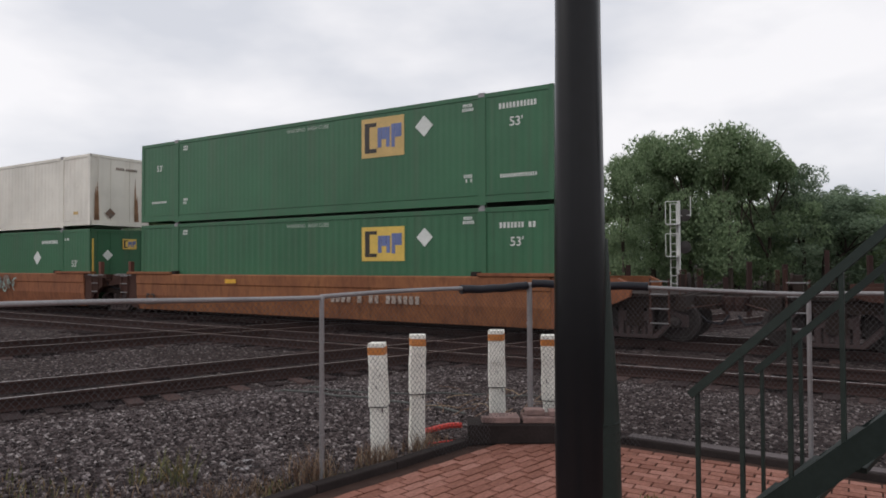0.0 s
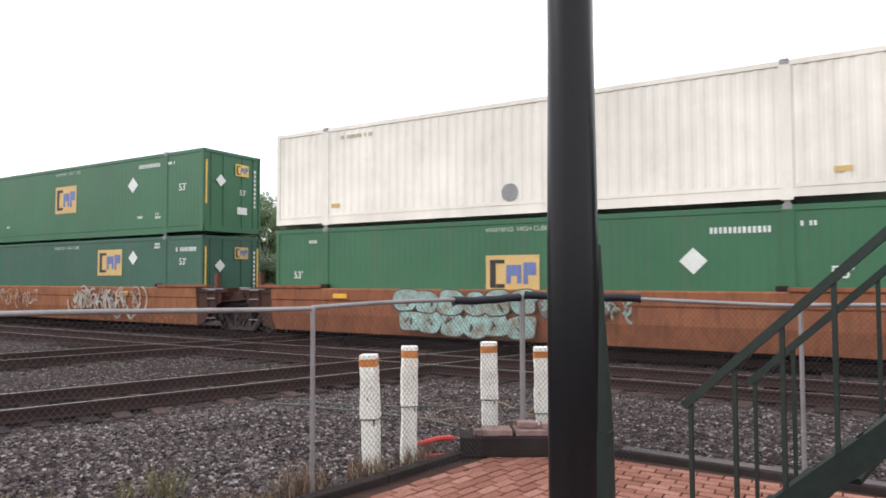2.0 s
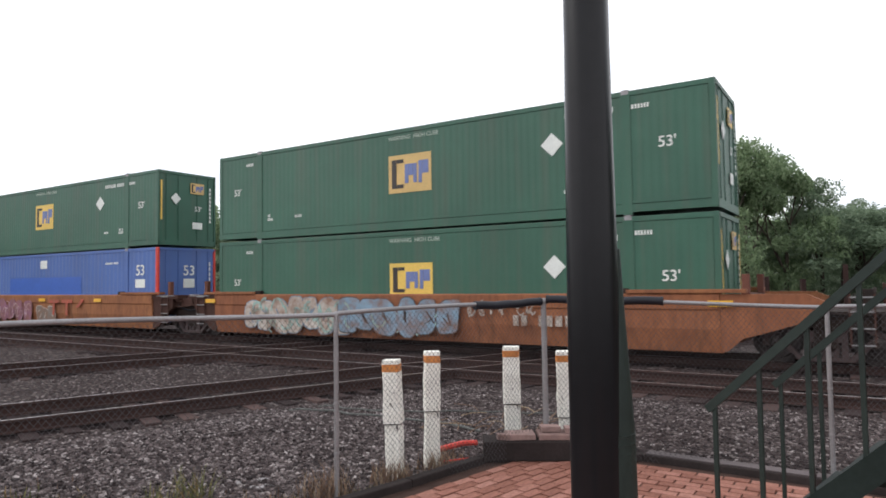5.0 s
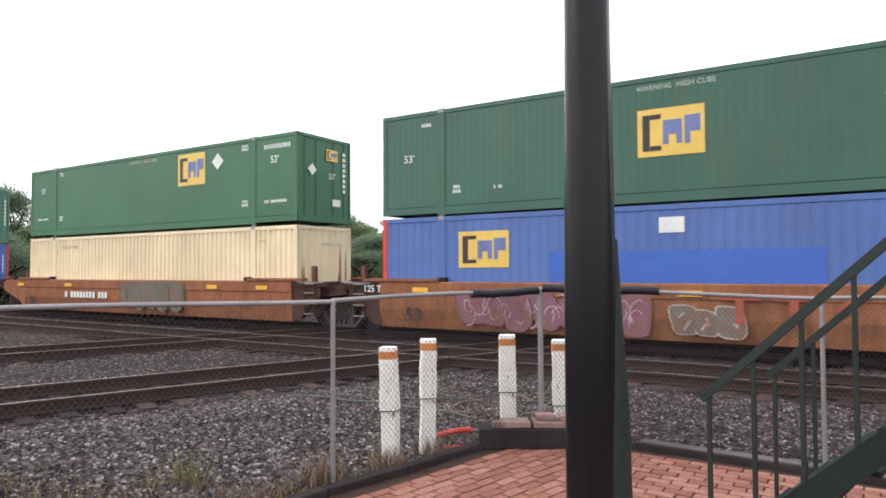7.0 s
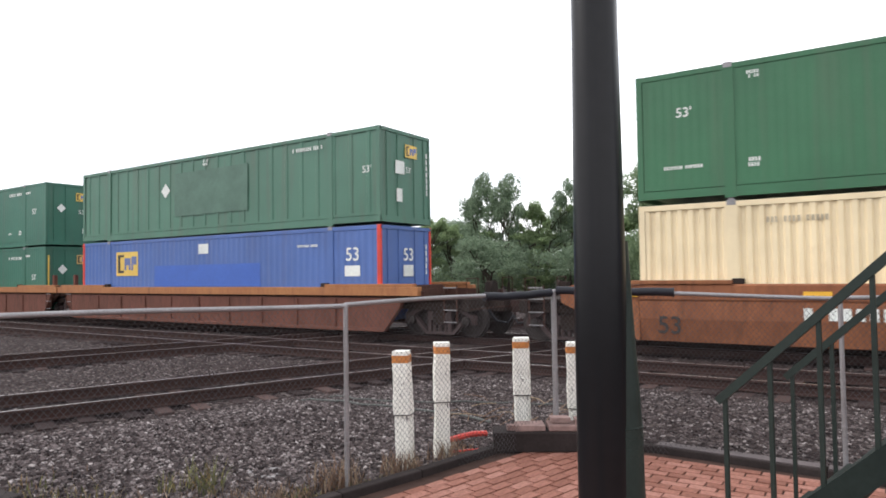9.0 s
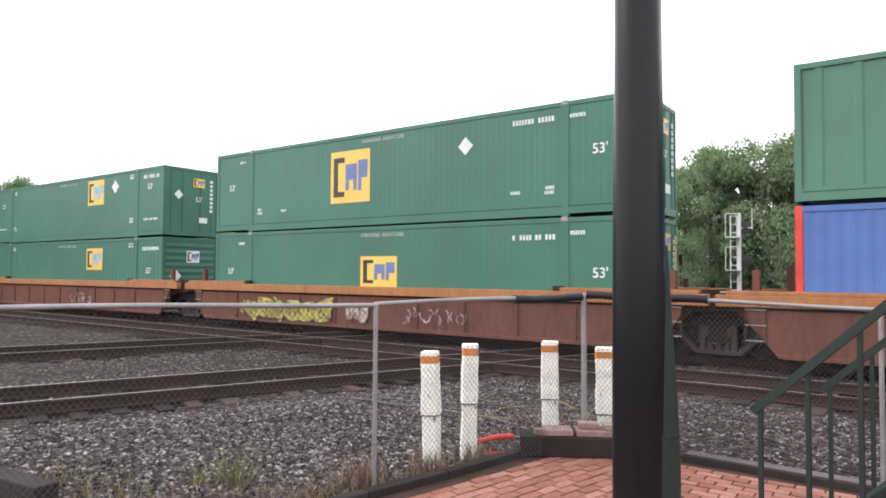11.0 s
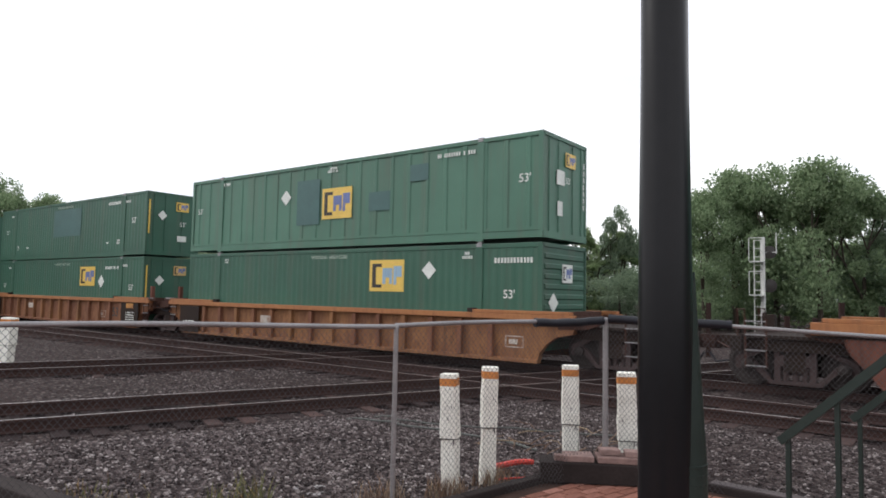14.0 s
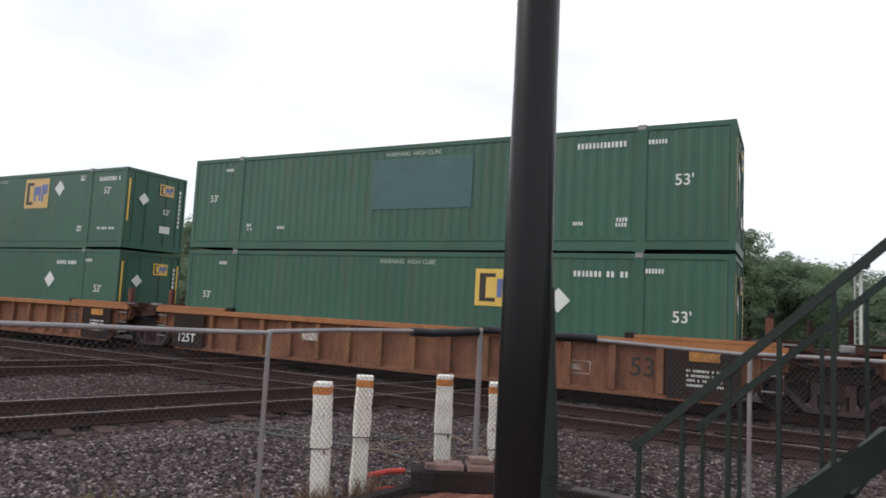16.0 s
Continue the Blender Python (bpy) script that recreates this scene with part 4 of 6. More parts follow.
def side_mesh(kind, mat):
    """One long side of a well, at the far -y edge, heights above the rail."""
    if kind == "smooth":
        section = [(-1.50, 1.46), (-1.53, 1.43), (-1.53, 1.13), (-1.505, 1.09), (-1.505, 0.70), (-1.40, 0.20), (-1.32, 0.18), (-1.32, 1.46)]
        low = [(0.03, 0.19), (0.1, 0.18), (0.5, 0.18), (1.0, 0.18), (2.0, 0.18)]
    elif kind == "brown":
        section = [(-1.50, 1.09), (-1.505, 1.06), (-1.505, 0.22), (-1.56, 0.20), (-1.56, 0.12), (-1.40, 0.12), (-1.40, 1.09)]
        low = [(-0.92, 0.98), (-0.84, 0.80), (-0.52, 0.42), (-0.30, 0.14), (-0.2, 0.12)]
    else:
        section = [(-1.40, 1.20), (-1.405, 1.18), (-1.405, 0.20), (-1.53, 0.18), (-1.53, 0.10), (-1.34, 0.10), (-1.34, 1.20)]
        low = [(-1.0, 0.88), (-0.55, 0.80), (-0.25, 0.60), (-0.05, 0.35), (0.0, 0.10)]
    stations = [x for x, _ in low] + [4.0, 8.0, 12.0] + [LONG - x for x, _ in low[::-1]]
    floor = [z for _, z in low] + [0.0] * 3 + [z for _, z in low[::-1]]
    bm = bmesh.new()
    prev = None
    for x, zf in zip(stations, floor):
        ring = [bm.verts.new((x, y, max(z, zf + 0.001 * i))) for i, (y, z) in enumerate(section)]
        if prev:
            for i in range(len(ring)):
                bm.faces.new((prev[i], prev[(i + 1) % len(ring)], ring[(i + 1) % len(ring)], ring[i]))
        else:
            bm.faces.new(ring[::-1])
        prev = ring
    bm.faces.new(prev)
    return meshed(bm, "well_side", mat)


def truck_mesh():
    """Side frame of a freight truck, in its own space, at y 0, axle height 0."""
    bm = bmesh.new()
    # compression member, tension member, columns and pedestals round open holes
    prism(bm, [(-1.14, 0.06), (-0.80, 0.17), (-0.45, 0.37), (0.45, 0.37), (0.80, 0.17), (1.14, 0.06), (1.14, 0.15), (0.82, 0.28), (0.47, 0.47), (-0.47, 0.47), (-0.82, 0.28), (-1.14, 0.15)], -0.08, 0.08)
    prism(bm, [(-0.78, 0.08), (-0.42, -0.30), (0.42, -0.30), (0.78, 0.08), (0.86, 0.0), (0.48, -0.38), (-0.48, -0.38), (-0.86, 0.0)], -0.075, 0.075)
    for u in (-0.33, 0.33):
        box(bm, u - 0.06, u + 0.06, -0.07, 0.07, -0.30, 0.37)
    for u in (-0.98, 0.98):
        box(bm, u - 0.17, u + 0.17, -0.07, 0.07, -0.10, 0.12)
    for u in (-0.18, 0.0, 0.18):
        tube(bm, (u, 0, -0.30), (u, 0, -0.02), 0.065, 8)
    box(bm, -0.28, 0.28, -0.09, 0.09, 0.0, 0.22)
    return meshed(bm, "side_frame", TRUCK_STEEL)


def wheel_mesh():
    bm = bmesh.new()
    lathe(bm, [(0.085, -1.08), (0.085, -0.82), (WHEEL_R * 0.78, -0.80), (WHEEL_R * 0.82, -0.82), (WHEEL_R, -0.81), (WHEEL_R + 0.004, -0.71), (WHEEL_R + 0.028, -0.70), (WHEEL_R + 0.028, -0.67),
               (WHEEL_R * 0.8, -0.67), (0.14, -0.70), (0.09, -0.6), (0.09, 0.6), (0.14, 0.70), (WHEEL_R * 0.8, 0.67), (WHEEL_R + 0.028, 0.67), (WHEEL_R + 0.028, 0.70), (WHEEL_R + 0.004, 0.71),
               (WHEEL_R, 0.81), (WHEEL_R * 0.82, 0.82), (WHEEL_R * 0.78, 0.80), (0.085, 0.82), (0.085, 1.08)], (0, 0, 0), 28, "y")
    return meshed(bm, "wheelset", WHEEL, True)


FRAME_MESH, WHEEL_MESH = truck_mesh(), wheel_mesh()


def add_truck(car, x):
    bm = bmesh.new()
    box(bm, -0.2, 0.2, -1.1, 1.1, -0.12, 0.30)
    for y in (-0.98, 0.98):
        for dx in (-0.2, 0.0, 0.2):
            tube(bm, (dx, y, -0.26), (dx, y, 0.02), 0.07, 8)
    for y in (-0.5, 0.5):
        box(bm, -1.0, 1.0, y - 0.04, y + 0.04, -0.1, 0.02)
    tr = part("truck", bm, SOOT, car, "grimy four-wheel truck")
    tr.location = (x, 0, WHEEL_R)
    for y in (-1.0, 1.0):
        part("side_frame", FRAME_MESH, None, tr).location = (0, y, 0)
        for dx in (-0.9, 0.9):
            bm = bmesh.new()
            lathe(bm, [(0.12, 0.0), (0.12, 0.1), (0.06, 0.13)], (0, 0, 0), 12, "y")
            cap = part("bearing_cap", bm, WHEEL, tr)
            cap.matrix_local = pose(dx, y + math.copysign(0.08, y), 0, 0, 0, 0 if y > 0 else 180)
    for dx in (-0.9, 0.9):
        wh = part("wheelset", WHEEL_MESH, None, tr)
        WHEELS.append((wh, dx))


def splash(parent, x0, x1, z0, z1, fill, line, seed, lift=0.0, spots=()):
    """Sprayed bubble shapes with a dark rim and a lighter fill on the near side."""
    rng = random.Random(seed)
    n = max(3, int((x1 - x0) / 0.62))
    for k, (mat, grow, y) in enumerate(((line, 0.03, -1.562 - lift), (fill, 0.0, -1.566 - lift))):
        bm = bmesh.new()
        r2 = random.Random(seed + 5)
        for i in range(n):
            cx = x0 + (i + 0.5) * (x1 - x0) / n + r2.uniform(-0.06, 0.06)
            cz = (z0 + z1) / 2 + r2.uniform(-0.06, 0.06)
            rx, rz = (x1 - x0) / n * r2.uniform(0.46, 0.6) + grow, (z1 - z0) / 2 * r2.uniform(0.78, 1.0) + grow
            p = r2.uniform(0.5, 0.9)
            lean = r2.uniform(-0.25, 0.25)
            pts = []
            for j in range(18):
                a = 2 * math.pi * j / 18
                c, s = math.cos(a), math.sin(a)
                u, v = math.copysign(abs(c) ** p, c) * rx * (1 + 0.10 * math.sin(3 * a + i)), math.copysign(abs(s) ** p, s) * rz * (1 + 0.08 * math.cos(2 * a + i))
                pts.append((cx + u + lean * v, cz + v))
            prism(bm, pts, y - 0.0006 * i, y + 0.002)
        tagged(part("graffiti", bm, mat, parent, "sprayed graffiti shapes" if k else ""), kind="stuff")
    bm = bmesh.new()
    for i in range(n):
        cx = x0 + (i + 0.5) * (x1 - x0) / n
        for _ in range(2):
            a, ln = rng.uniform(0.6, 2.5), (z1 - z0) * rng.uniform(0.18, 0.36)
            cz, dx = (z0 + z1) / 2 + rng.uniform(-0.12, 0.12), rng.uniform(-0.12, 0.12)
            u, v = math.cos(a) * ln / 2, math.sin(a) * ln / 2
            t = 0.03
            prism(bm, [(cx + dx - u - t, cz - v), (cx + dx - u + t, cz - v), (cx + dx + u + t, cz + v), (cx + dx + u - t, cz + v)], -1.578 - lift, -1.574 - lift)
    tagged(part("graffiti", bm, line, parent), kind="stuff")


def scribble(parent, x0, x1, z0, z1, mat, seed, thick=0.022):
    """Loose sprayed strokes: arcs and slants side by side."""
    rng = random.Random(seed)
    bm = bmesh.new()
    n = max(3, int((x1 - x0) / 0.34))
    for i in range(n):
        cx = x0 + (i + 0.5) * (x1 - x0) / n
        for k in range(3):
            r, a0, da = (z1 - z0) * rng.uniform(0.16, 0.42), rng.uniform(0, 6.28), rng.uniform(1.2, 3.6)
            ox, oz = cx + rng.uniform(-0.15, 0.15), (z0 + z1) / 2 + rng.uniform(-0.2, 0.2) * (z1 - z0)
            t = thick * rng.uniform(0.6, 1.5)
            steps = 7
            y = -1.581 - 0.0008 * ((i * 3 + k) % 9)
            for q in range(steps):
                a, b = a0 + da * q / steps, a0 + da * (q + 1.1) / steps
                prism(bm, [(ox + math.cos(a) * (r - t) * 0.7, oz + math.sin(a) * (r - t)), (ox + math.cos(b) * (r - t) * 0.7, oz + math.sin(b) * (r - t)),
                           (ox + math.cos(b) * (r + t) * 0.7, oz + math.sin(b) * (r + t)), (ox + math.cos(a) * (r + t) * 0.7, oz + math.sin(a) * (r + t))], y, y + 0.0006 * (q % 2) + 0.004)
    tagged(part("graffiti", bm, mat, parent, "loose sprayed graffiti strokes"), kind="stuff")


def make_unit(car, x0, kind, paint, chord):
    """One well of an articulated car: sides, chord, raised ends, bulkheads, floor beams."""
    sides = SIDES[kind]
    for s in (-1, 1):
        o = part("well_side", sides, None, car)
        place = pose(x0, 0, 0) if s < 0 else pose(x0 + LONG, 0, 0, 0, 0, 180)
        o.matrix_local = place
        if kind == "brown":
            t = part("top_chord", one_box(-1.5, LONG + 1.5, -1.58, -1.38, 1.15, 1.40, bevel=0.015), chord, car, "orange top chord")
            t.matrix_local = place
            # dark material on this web paints in the shaded recess below the chord
            t = part("chord_web", one_box(-1.5, LONG + 1.5, -1.46, -1.40, 1.085, 1.155), SOOT, car)
            t.matrix_local = place
        if kind == "ribbed":
            t = part("top_chord", one_box(-1.0, LONG + 1.0, -1.56, -1.36, 1.20, 1.345, bevel=0.012), chord, car, "yellow-orange top chord")
            t.matrix_local = place
        if kind in ("ribbed", "brown"):
            step, deep, wd = (1.02, 0.125, 0.075) if kind == "ribbed" else (1.62, 0.04, 0.03)
            nr = int(14.2 / step)
            for i in range(nr + 1):
                x = LONG / 2 + (i - nr / 2) * step
                rb = part("side_post", one_box(x - wd, x + wd, -1.406 - deep if kind == "ribbed" else -1.506 - deep, -1.404 if kind == "ribbed" else -1.504, 0.20, 1.17 if kind == "ribbed" else 1.05), paint, car)
                rb.matrix_local = place
        out = {"smooth": 0.5, "brown": 1.3, "ribbed": 0.9}[kind]
        for a, b in ((-out, 2.0), (LONG - 2.0, LONG + out)):
            top = 1.46 if kind == "smooth" else 1.40 if kind == "brown" else 1.345
            g = part("guide_cap", one_box(a, b, -1.56, -1.33, top + 0.003, top + 0.085, bevel=0.012), chord if kind != "smooth" else paint, car, "raised end guide")
            g.matrix_local = place
        for x in (2.1, LONG - 2.1):
            top = 1.46 if kind == "smooth" else 1.40 if kind == "brown" else 1.345
            g = part("lock_block", one_box(x - 0.12, x + 0.12, -1.50, -1.34, top, top + 0.12, bevel=0.02), SOOT, car)
            g.matrix_local = place
    for x in (-0.62, LONG + 0.12):
        bm = bmesh.new()
        box(bm, x, x + 0.5, -1.31, 1.31, 0.85, 1.30)
        box(bm, x + 0.1, x + 0.4, -1.2, 1.2, 1.30, 1.42)
        part("bulkhead", bm, DARK_RUST, car).location.x = x0
    for i in range(6):
        x = 1.4 + i * 2.67
        part("floor_beam", one_box(x0 + x - 0.15, x0 + x + 0.15, -1.31, 1.31, 0.20, 0.33), SOOT, car).location = (0, 0, 0)

SIDES = {"smooth": side_mesh("smooth", ORANGE_CAR), "brown": side_mesh("brown", BROWN_CAR), "ribbed": side_mesh("ribbed", RUST_CAR)}


def end_ladder(car, x, paint):
    """Side ladder of four rungs, each coloured pale for the light it catches."""
    bm = bmesh.new()
    for dx in (-0.2, 0.2):
        tube(bm, (x + dx, -1.5, 0.42), (x + dx, -1.5, 1.44), 0.020, 6)
    ld = part("ladder", bm, paint, car)
    for z in (0.46, 0.78, 1.10, 1.38):
        part("rung", one_box(x - 0.2, x + 0.2, -1.53, -1.49, z - 0.014, z + 0.014), GALV, ld, "pale rung, coloured as if lit")


def stub_post(car, x, y, top, paint):
    """Square guide post standing on a well's end."""
    part("guide_post", one_box(x - 0.075, x + 0.075, y - 0.075, y + 0.075, 1.38, top, bevel=0.015), paint, car, "rusty upright guide post")


def joint(car, a, b, paint):
    """Between two wells: sooty well ends, articulation beam, truck below, ladders and hoses."""
    mid = (a + b) / 2
    bm = bmesh.new()
    box(bm, a, b, -0.32, 0.32, 0.78, 1.12)
    box(bm, mid - 0.45, mid + 0.45, -1.15, 1.15, 0.84, 1.04)
    box(bm, mid - 0.3, mid + 0.3, -0.5, 0.5, 1.12, 1.32)
    part("articulation", bm, SOOT, car, "sooty articulated joint")
    add_truck(car, mid)
    ribbed = paint is not ORANGE_CAR
    for s in (-1, 1):
        for x, way in ((a - 0.62, 1), (b + 0.62, -1)):
            y0, y1 = sorted((s * 1.26, s * (1.36 if ribbed else 1.46)))
            bm = bmesh.new()
            prism(bm, [(x - way * 0.02, 0.22), (x + way * 0.34, 0.30), (x + way * 0.62, 0.66), (x + way * 1.12, 0.98), (x + way * 1.16, 1.30), (x - way * 0.02, 1.30)], y0, y1)
            part("end_sheet", bm, DARK_RUST, car, "sooty sloping well end")
            bm = bmesh.new()
            box(bm, *sorted((x - way * 0.02, x + way * 1.45)), *sorted((s * 1.22, s * 1.5)), 1.304, 1.44)
            box(bm, *sorted((x + way * 1.0, x + way * 1.5)), *sorted((s * 0.7, s * 1.36)), 1.20, 1.30)
            part("end_sill", bm, DARK_RUST, car)
            # gusset plates with a flange, near one coloured pale for the sky's reflection
            part("flange", one_box(*sorted((x + way * 0.3, x + way * 1.3)), *sorted((s * 1.5, s * 1.53)), 1.40, 1.43), RIDGE if s > 0 else GALV, car)
        part("bearer", one_box(a - 0.3, b + 0.3, *sorted((s * 0.95, s * 1.12)), 0.72, 0.98), SOOT, car)
    for x in (a + 0.12, b - 0.12):
        end_ladder(car, x, DARK_RUST)
    stub_post(car, a + 0.05, -1.2, 1.92, BROWN_CAR)
    stub_post(car, b - 0.15, -1.2, 1.92, BROWN_CAR)
    stub_post(car, b + 0.15, 1.2, 2.05, BROWN_CAR)
    bm = bmesh.new()
    pipe(bm, [(a, -1.1, 1.15), (mid - 0.4, -1.15, 0.95), (mid, -1.15, 0.88), (mid + 0.4, -1.15, 0.95), (b, -1.1, 1.15)], 0.03, 6)
    part("hose", bm, FOAM, car)
    bm = bmesh.new()
    pipe(bm, [(a - 0.3, -1.4, 1.2), (mid - 0.5, -1.35, 1.02), (mid + 0.1, -1.35, 1.05), (b + 0.2, -1.4, 1.22)], 0.02, 6)
    part("brake_pipe", bm, DARK_RUST, car)
    part("step_plate", one_box(mid - 0.35, mid + 0.3, -1.28, -1.05, 1.05, 1.30), DARK_RUST, car)
    part("valve_box", one_box(mid + 0.1, mid + 0.38, -1.32, -1.06, 1.32, 1.46, bevel=0.03), GALV, car, "pale worn valve box")


def car_end(car, x, way, paint):
    """Tapered well end, platform, truck, coupler, hand brake and uncoupling rod."""
    bm = bmesh.new()
    box(bm, *sorted((x, x + way * 2.9)), -0.35, 0.35, 0.72, 1.02)
    box(bm, *sorted((x + way * 0.1, x + way * 2.3)), -1.25, 1.25, 1.02, 1.09)
    box(bm, *sorted((x + way * 2.2, x + way * 2.42)), -1.4, 1.4, 0.74, 1.06)
    part("end_platform", bm, SOOT, car, "sooty end platform")
    add_truck(car, x + way * 1.25)
    w0 = x - way * 0.62
    for s in (-1, 1):
        bm = bmesh.new()
        if paint is ORANGE_CAR:
            y0, y1 = sorted((s * 1.32, s * 1.50))
            prism(bm, [(w0 - way * 0.02, 0.20), (w0 + way * 0.12, 0.26), (w0 + way * 0.42, 0.52), (w0 + way * 0.95, 0.68), (w0 + way * 1.55, 0.88), (w0 + way * 1.85, 1.02), (w0 + way * 1.9, 1.30), (w0 + way * 1.6, 1.44), (w0 - way * 0.02, 1.44)], y0, y1)
            part("end_sheet", bm, paint, car, "curved tapering well end")
            stub_post(car, w0 + way * 0.45, s * 1.15, 1.86, BROWN_CAR)
        else:
            y0, y1 = sorted((s * 1.30, s * 1.42))
            prism(bm, [(x - way * 0.1, 0.98), (x + way * 0.7, 1.02), (x + way * 1.0, 1.12), (x + way * 1.0, 1.28), (x - way * 0.1, 1.32)], y0, y1)
            part("end_sheet", bm, DARK_RUST, car)
        part("bearer", one_box(*sorted((x - way * 0.3, x + way * 2.3)), *sorted((s * 0.95, s * 1.15)), 0.76, 1.0), SOOT, car)
    end_ladder(car, x + way * 1.9, DARK_RUST)
    bm = bmesh.new()
    box(bm, *sorted((x + way * 2.9, x + way * 3.18)), -0.09, 0.09, 0.76, 0.92)
    lathe(bm, [(0.17, -0.16), (0.19, 0.0), (0.17, 0.16)], (x + way * 3.12, 0, 0.84), 10)
    part("coupler", bm, RIDGE, car, "rusty coupler")
    for s in (-1, 1):
        bm = bmesh.new()
        pipe(bm, [(x + way * 2.3, s * 1.3, 1.05), (x + way * 2.3, s * 1.3, 1.62), (x + way * 2.3, s * 0.7, 1.62), (x + way * 2.3, s * 0.7, 1.05)], 0.017, 6)
        part("grab_iron", bm, DARK_RUST, car)
    bm = bmesh.new()
    tube(bm, (x + way * 2.45, -1.35, 0.8), (x + way * 3.0, -0.2, 0.85), 0.014, 6)
    part("uncoupling_rod", bm, DARK_RUST, car)
    bm = bmesh.new()
    box(bm, *sorted((x + way * 1.9, x + way * 2.1)), 0.35, 0.65, 1.1, 1.5)
    tube(bm, (x + way * 2.1, 0.5, 1.35), (x + way * 2.16, 0.5, 1.35), 0.2, 14)
    part("hand_brake", bm, SOOT, car)
    bm = bmesh.new()
    pipe(bm, [(x + way * 2.4, -0.35, 0.75), (x + way * 2.7, -0.4, 0.45), (x + way * 3.0, -0.35, 0.40), (x + way * 3.15, -0.3, 0.6)], 0.03, 6)
    part("air_hose", bm, FOAM, car)


def make_car(label, at, wells, kind, paint, chord, ends=(True, True)):
    car = thing("well_car", label, "railcar", "well cars of the train")
    for x in wells:
        make_unit(car, x, kind, paint, chord)
    for x, y in zip(wells, wells[1:]):
        joint(car, x + LONG + 0.6, y - 0.6, paint)
    if ends[0]:
        car_end(car, wells[0] - 0.62, -1, paint)
    if ends[1]:
        car_end(car, wells[-1] + LONG + 0.62, 1, paint)
    MOVING.append((car, at, CENTRE, RAIL))
    return car


ORANGE_LABEL = "rusty orange articulated well car with sprayed graffiti"
car_a = make_car(ORANGE_LABEL, AT["c"], (0, 19.55, 39.0), "smooth", ORANGE_CAR, ORANGE_CAR)
car_b = make_car(ORANGE_LABEL, AT["f"], (0, 19.53, 39.14), "smooth", ORANGE_CAR, ORANGE_CAR)
car_c = make_car("reddish-brown articulated well car with orange top chord", AT["i"], (0, 19.69, 38.98), "brown", BROWN_CAR, CHORD)
car_d = make_car("rusty ribbed articulated well car with yellow-orange top chord", AT["l"], (0, 19.52, 39.24), "ribbed", RUST_CAR, CHORD)
make_car("rusty ribbed well car at the tail of the view", AT["m"], (0,), "ribbed", RUST_CAR, CHORD, (False, True))
make_car("rusty brown well car running ahead", 1.65, (0,), "smooth", BROWN_CAR, BROWN_CAR, (True, False))

splash(car_a, 19.55 + 4.8, 19.55 + 8.7, 0.26, 0.88, GRAFFITI["aqua"], GRAFFITI["dark"], 1)
splash(car_a, 19.55 + 4.7, 19.55 + 8.8, 0.80, 1.42, GRAFFITI["aqua"], GRAFFITI["dark"], 31, 0.012)
splash(car_a, 19.55 + 8.9, 19.55 + 10.6, 0.75, 1.38, GRAFFITI["grey"], GRAFFITI["dark"], 2)
scribble(car_a, 9.0, 13.4, 0.30, 1.40, GRAFFITI["white"], 3, 0.034)
scribble(car_a, 9.2, 13.2, 0.70, 1.42, GRAFFITI["white"], 43, 0.030)
scribble(car_a, 9.4, 12.4, 0.35, 1.2, GRAFFITI["aqua"], 23)
scribble(car_a, 3.4, 6.6, 0.6, 1.35, GRAFFITI["white"], 4)
scribble(car_a, 4.2, 5.4, 0.9, 1.35, GRAFFITI["orange"], 24)
scribble(car_a, 19.55 + 8.8, 19.55 + 11.2, 0.7, 1.38, GRAFFITI["aqua"], 25, 0.03)
splash(car_b, 39.14 + 1.6, 39.14 + 6.0, 0.28, 1.40, GRAFFITI["white"], GRAFFITI["blue"], 5)
splash(car_b, 39.14 + 5.6, 39.14 + 9.8, 0.28, 1.40, GRAFFITI["blue"], GRAFFITI["dark"], 15, 0.02)
scribble(car_b, 39.14 + 2.0, 39.14 + 9.6, 0.35, 1.3, GRAFFITI["aqua"], 26, 0.03)
scribble(car_b, 39.14 + 9.9, 39.14 + 12.0, 0.9, 1.3, GRAFFITI["white"], 6, 0.028)
splash(car_b, 19.53 + 2.7, 19.53 + 7.6, 0.28, 1.30, GRAFFITI["purple"], GRAFFITI["purple"], 7)
scribble(car_b, 19.53 + 2.9, 19.53 + 7.4, 0.35, 1.15, GRAFFITI["pink"], 27, 0.017)
splash(car_b, 19.53 + 8.1, 19.53 + 9.5, 0.32, 1.0, GRAFFITI["grey"], GRAFFITI["white"], 8)
bm = bmesh.new()
for u in (9.35, 10.35):       # two red crossbars on stems, then a slanted stroke
    box(bm, 19.53 + u - 0.3, 19.53 + u + 0.5, -1.574, -1.566, 1.12, 1.26)
    box(bm, 19.53 + u, 19.53 + u + 0.16, -1.580, -1.575, 0.62, 1.12)
prism(bm, [(19.53 + 11.1, 0.95), (19.53 + 11.3, 0.95), (19.53 + 11.75, 1.28), (19.53 + 11.5, 1.28)], -1.574, -1.566)
tagged(part("graffiti", bm, GRAFFITI["red"], car_b, "faded red sprayed strokes"), kind="stuff")
splash(car_c, 19.69 + 2.1, 19.69 + 6.3, 0.25, 0.95, GRAFFITI["lime"], GRAFFITI["dark"], 10)
scribble(car_c, 19.69 + 2.0, 19.69 + 6.4, 0.22, 0.98, GRAFFITI["lime"], 41, 0.034)
splash(car_c, 19.69 + 7.0, 19.69 + 7.8, 0.35, 0.9, GRAFFITI["white"], GRAFFITI["grey"], 11)
scribble(car_c, 19.69 + 9.2, 19.69 + 11.4, 0.35, 0.9, GRAFFITI["pink"], 12, 0.022)
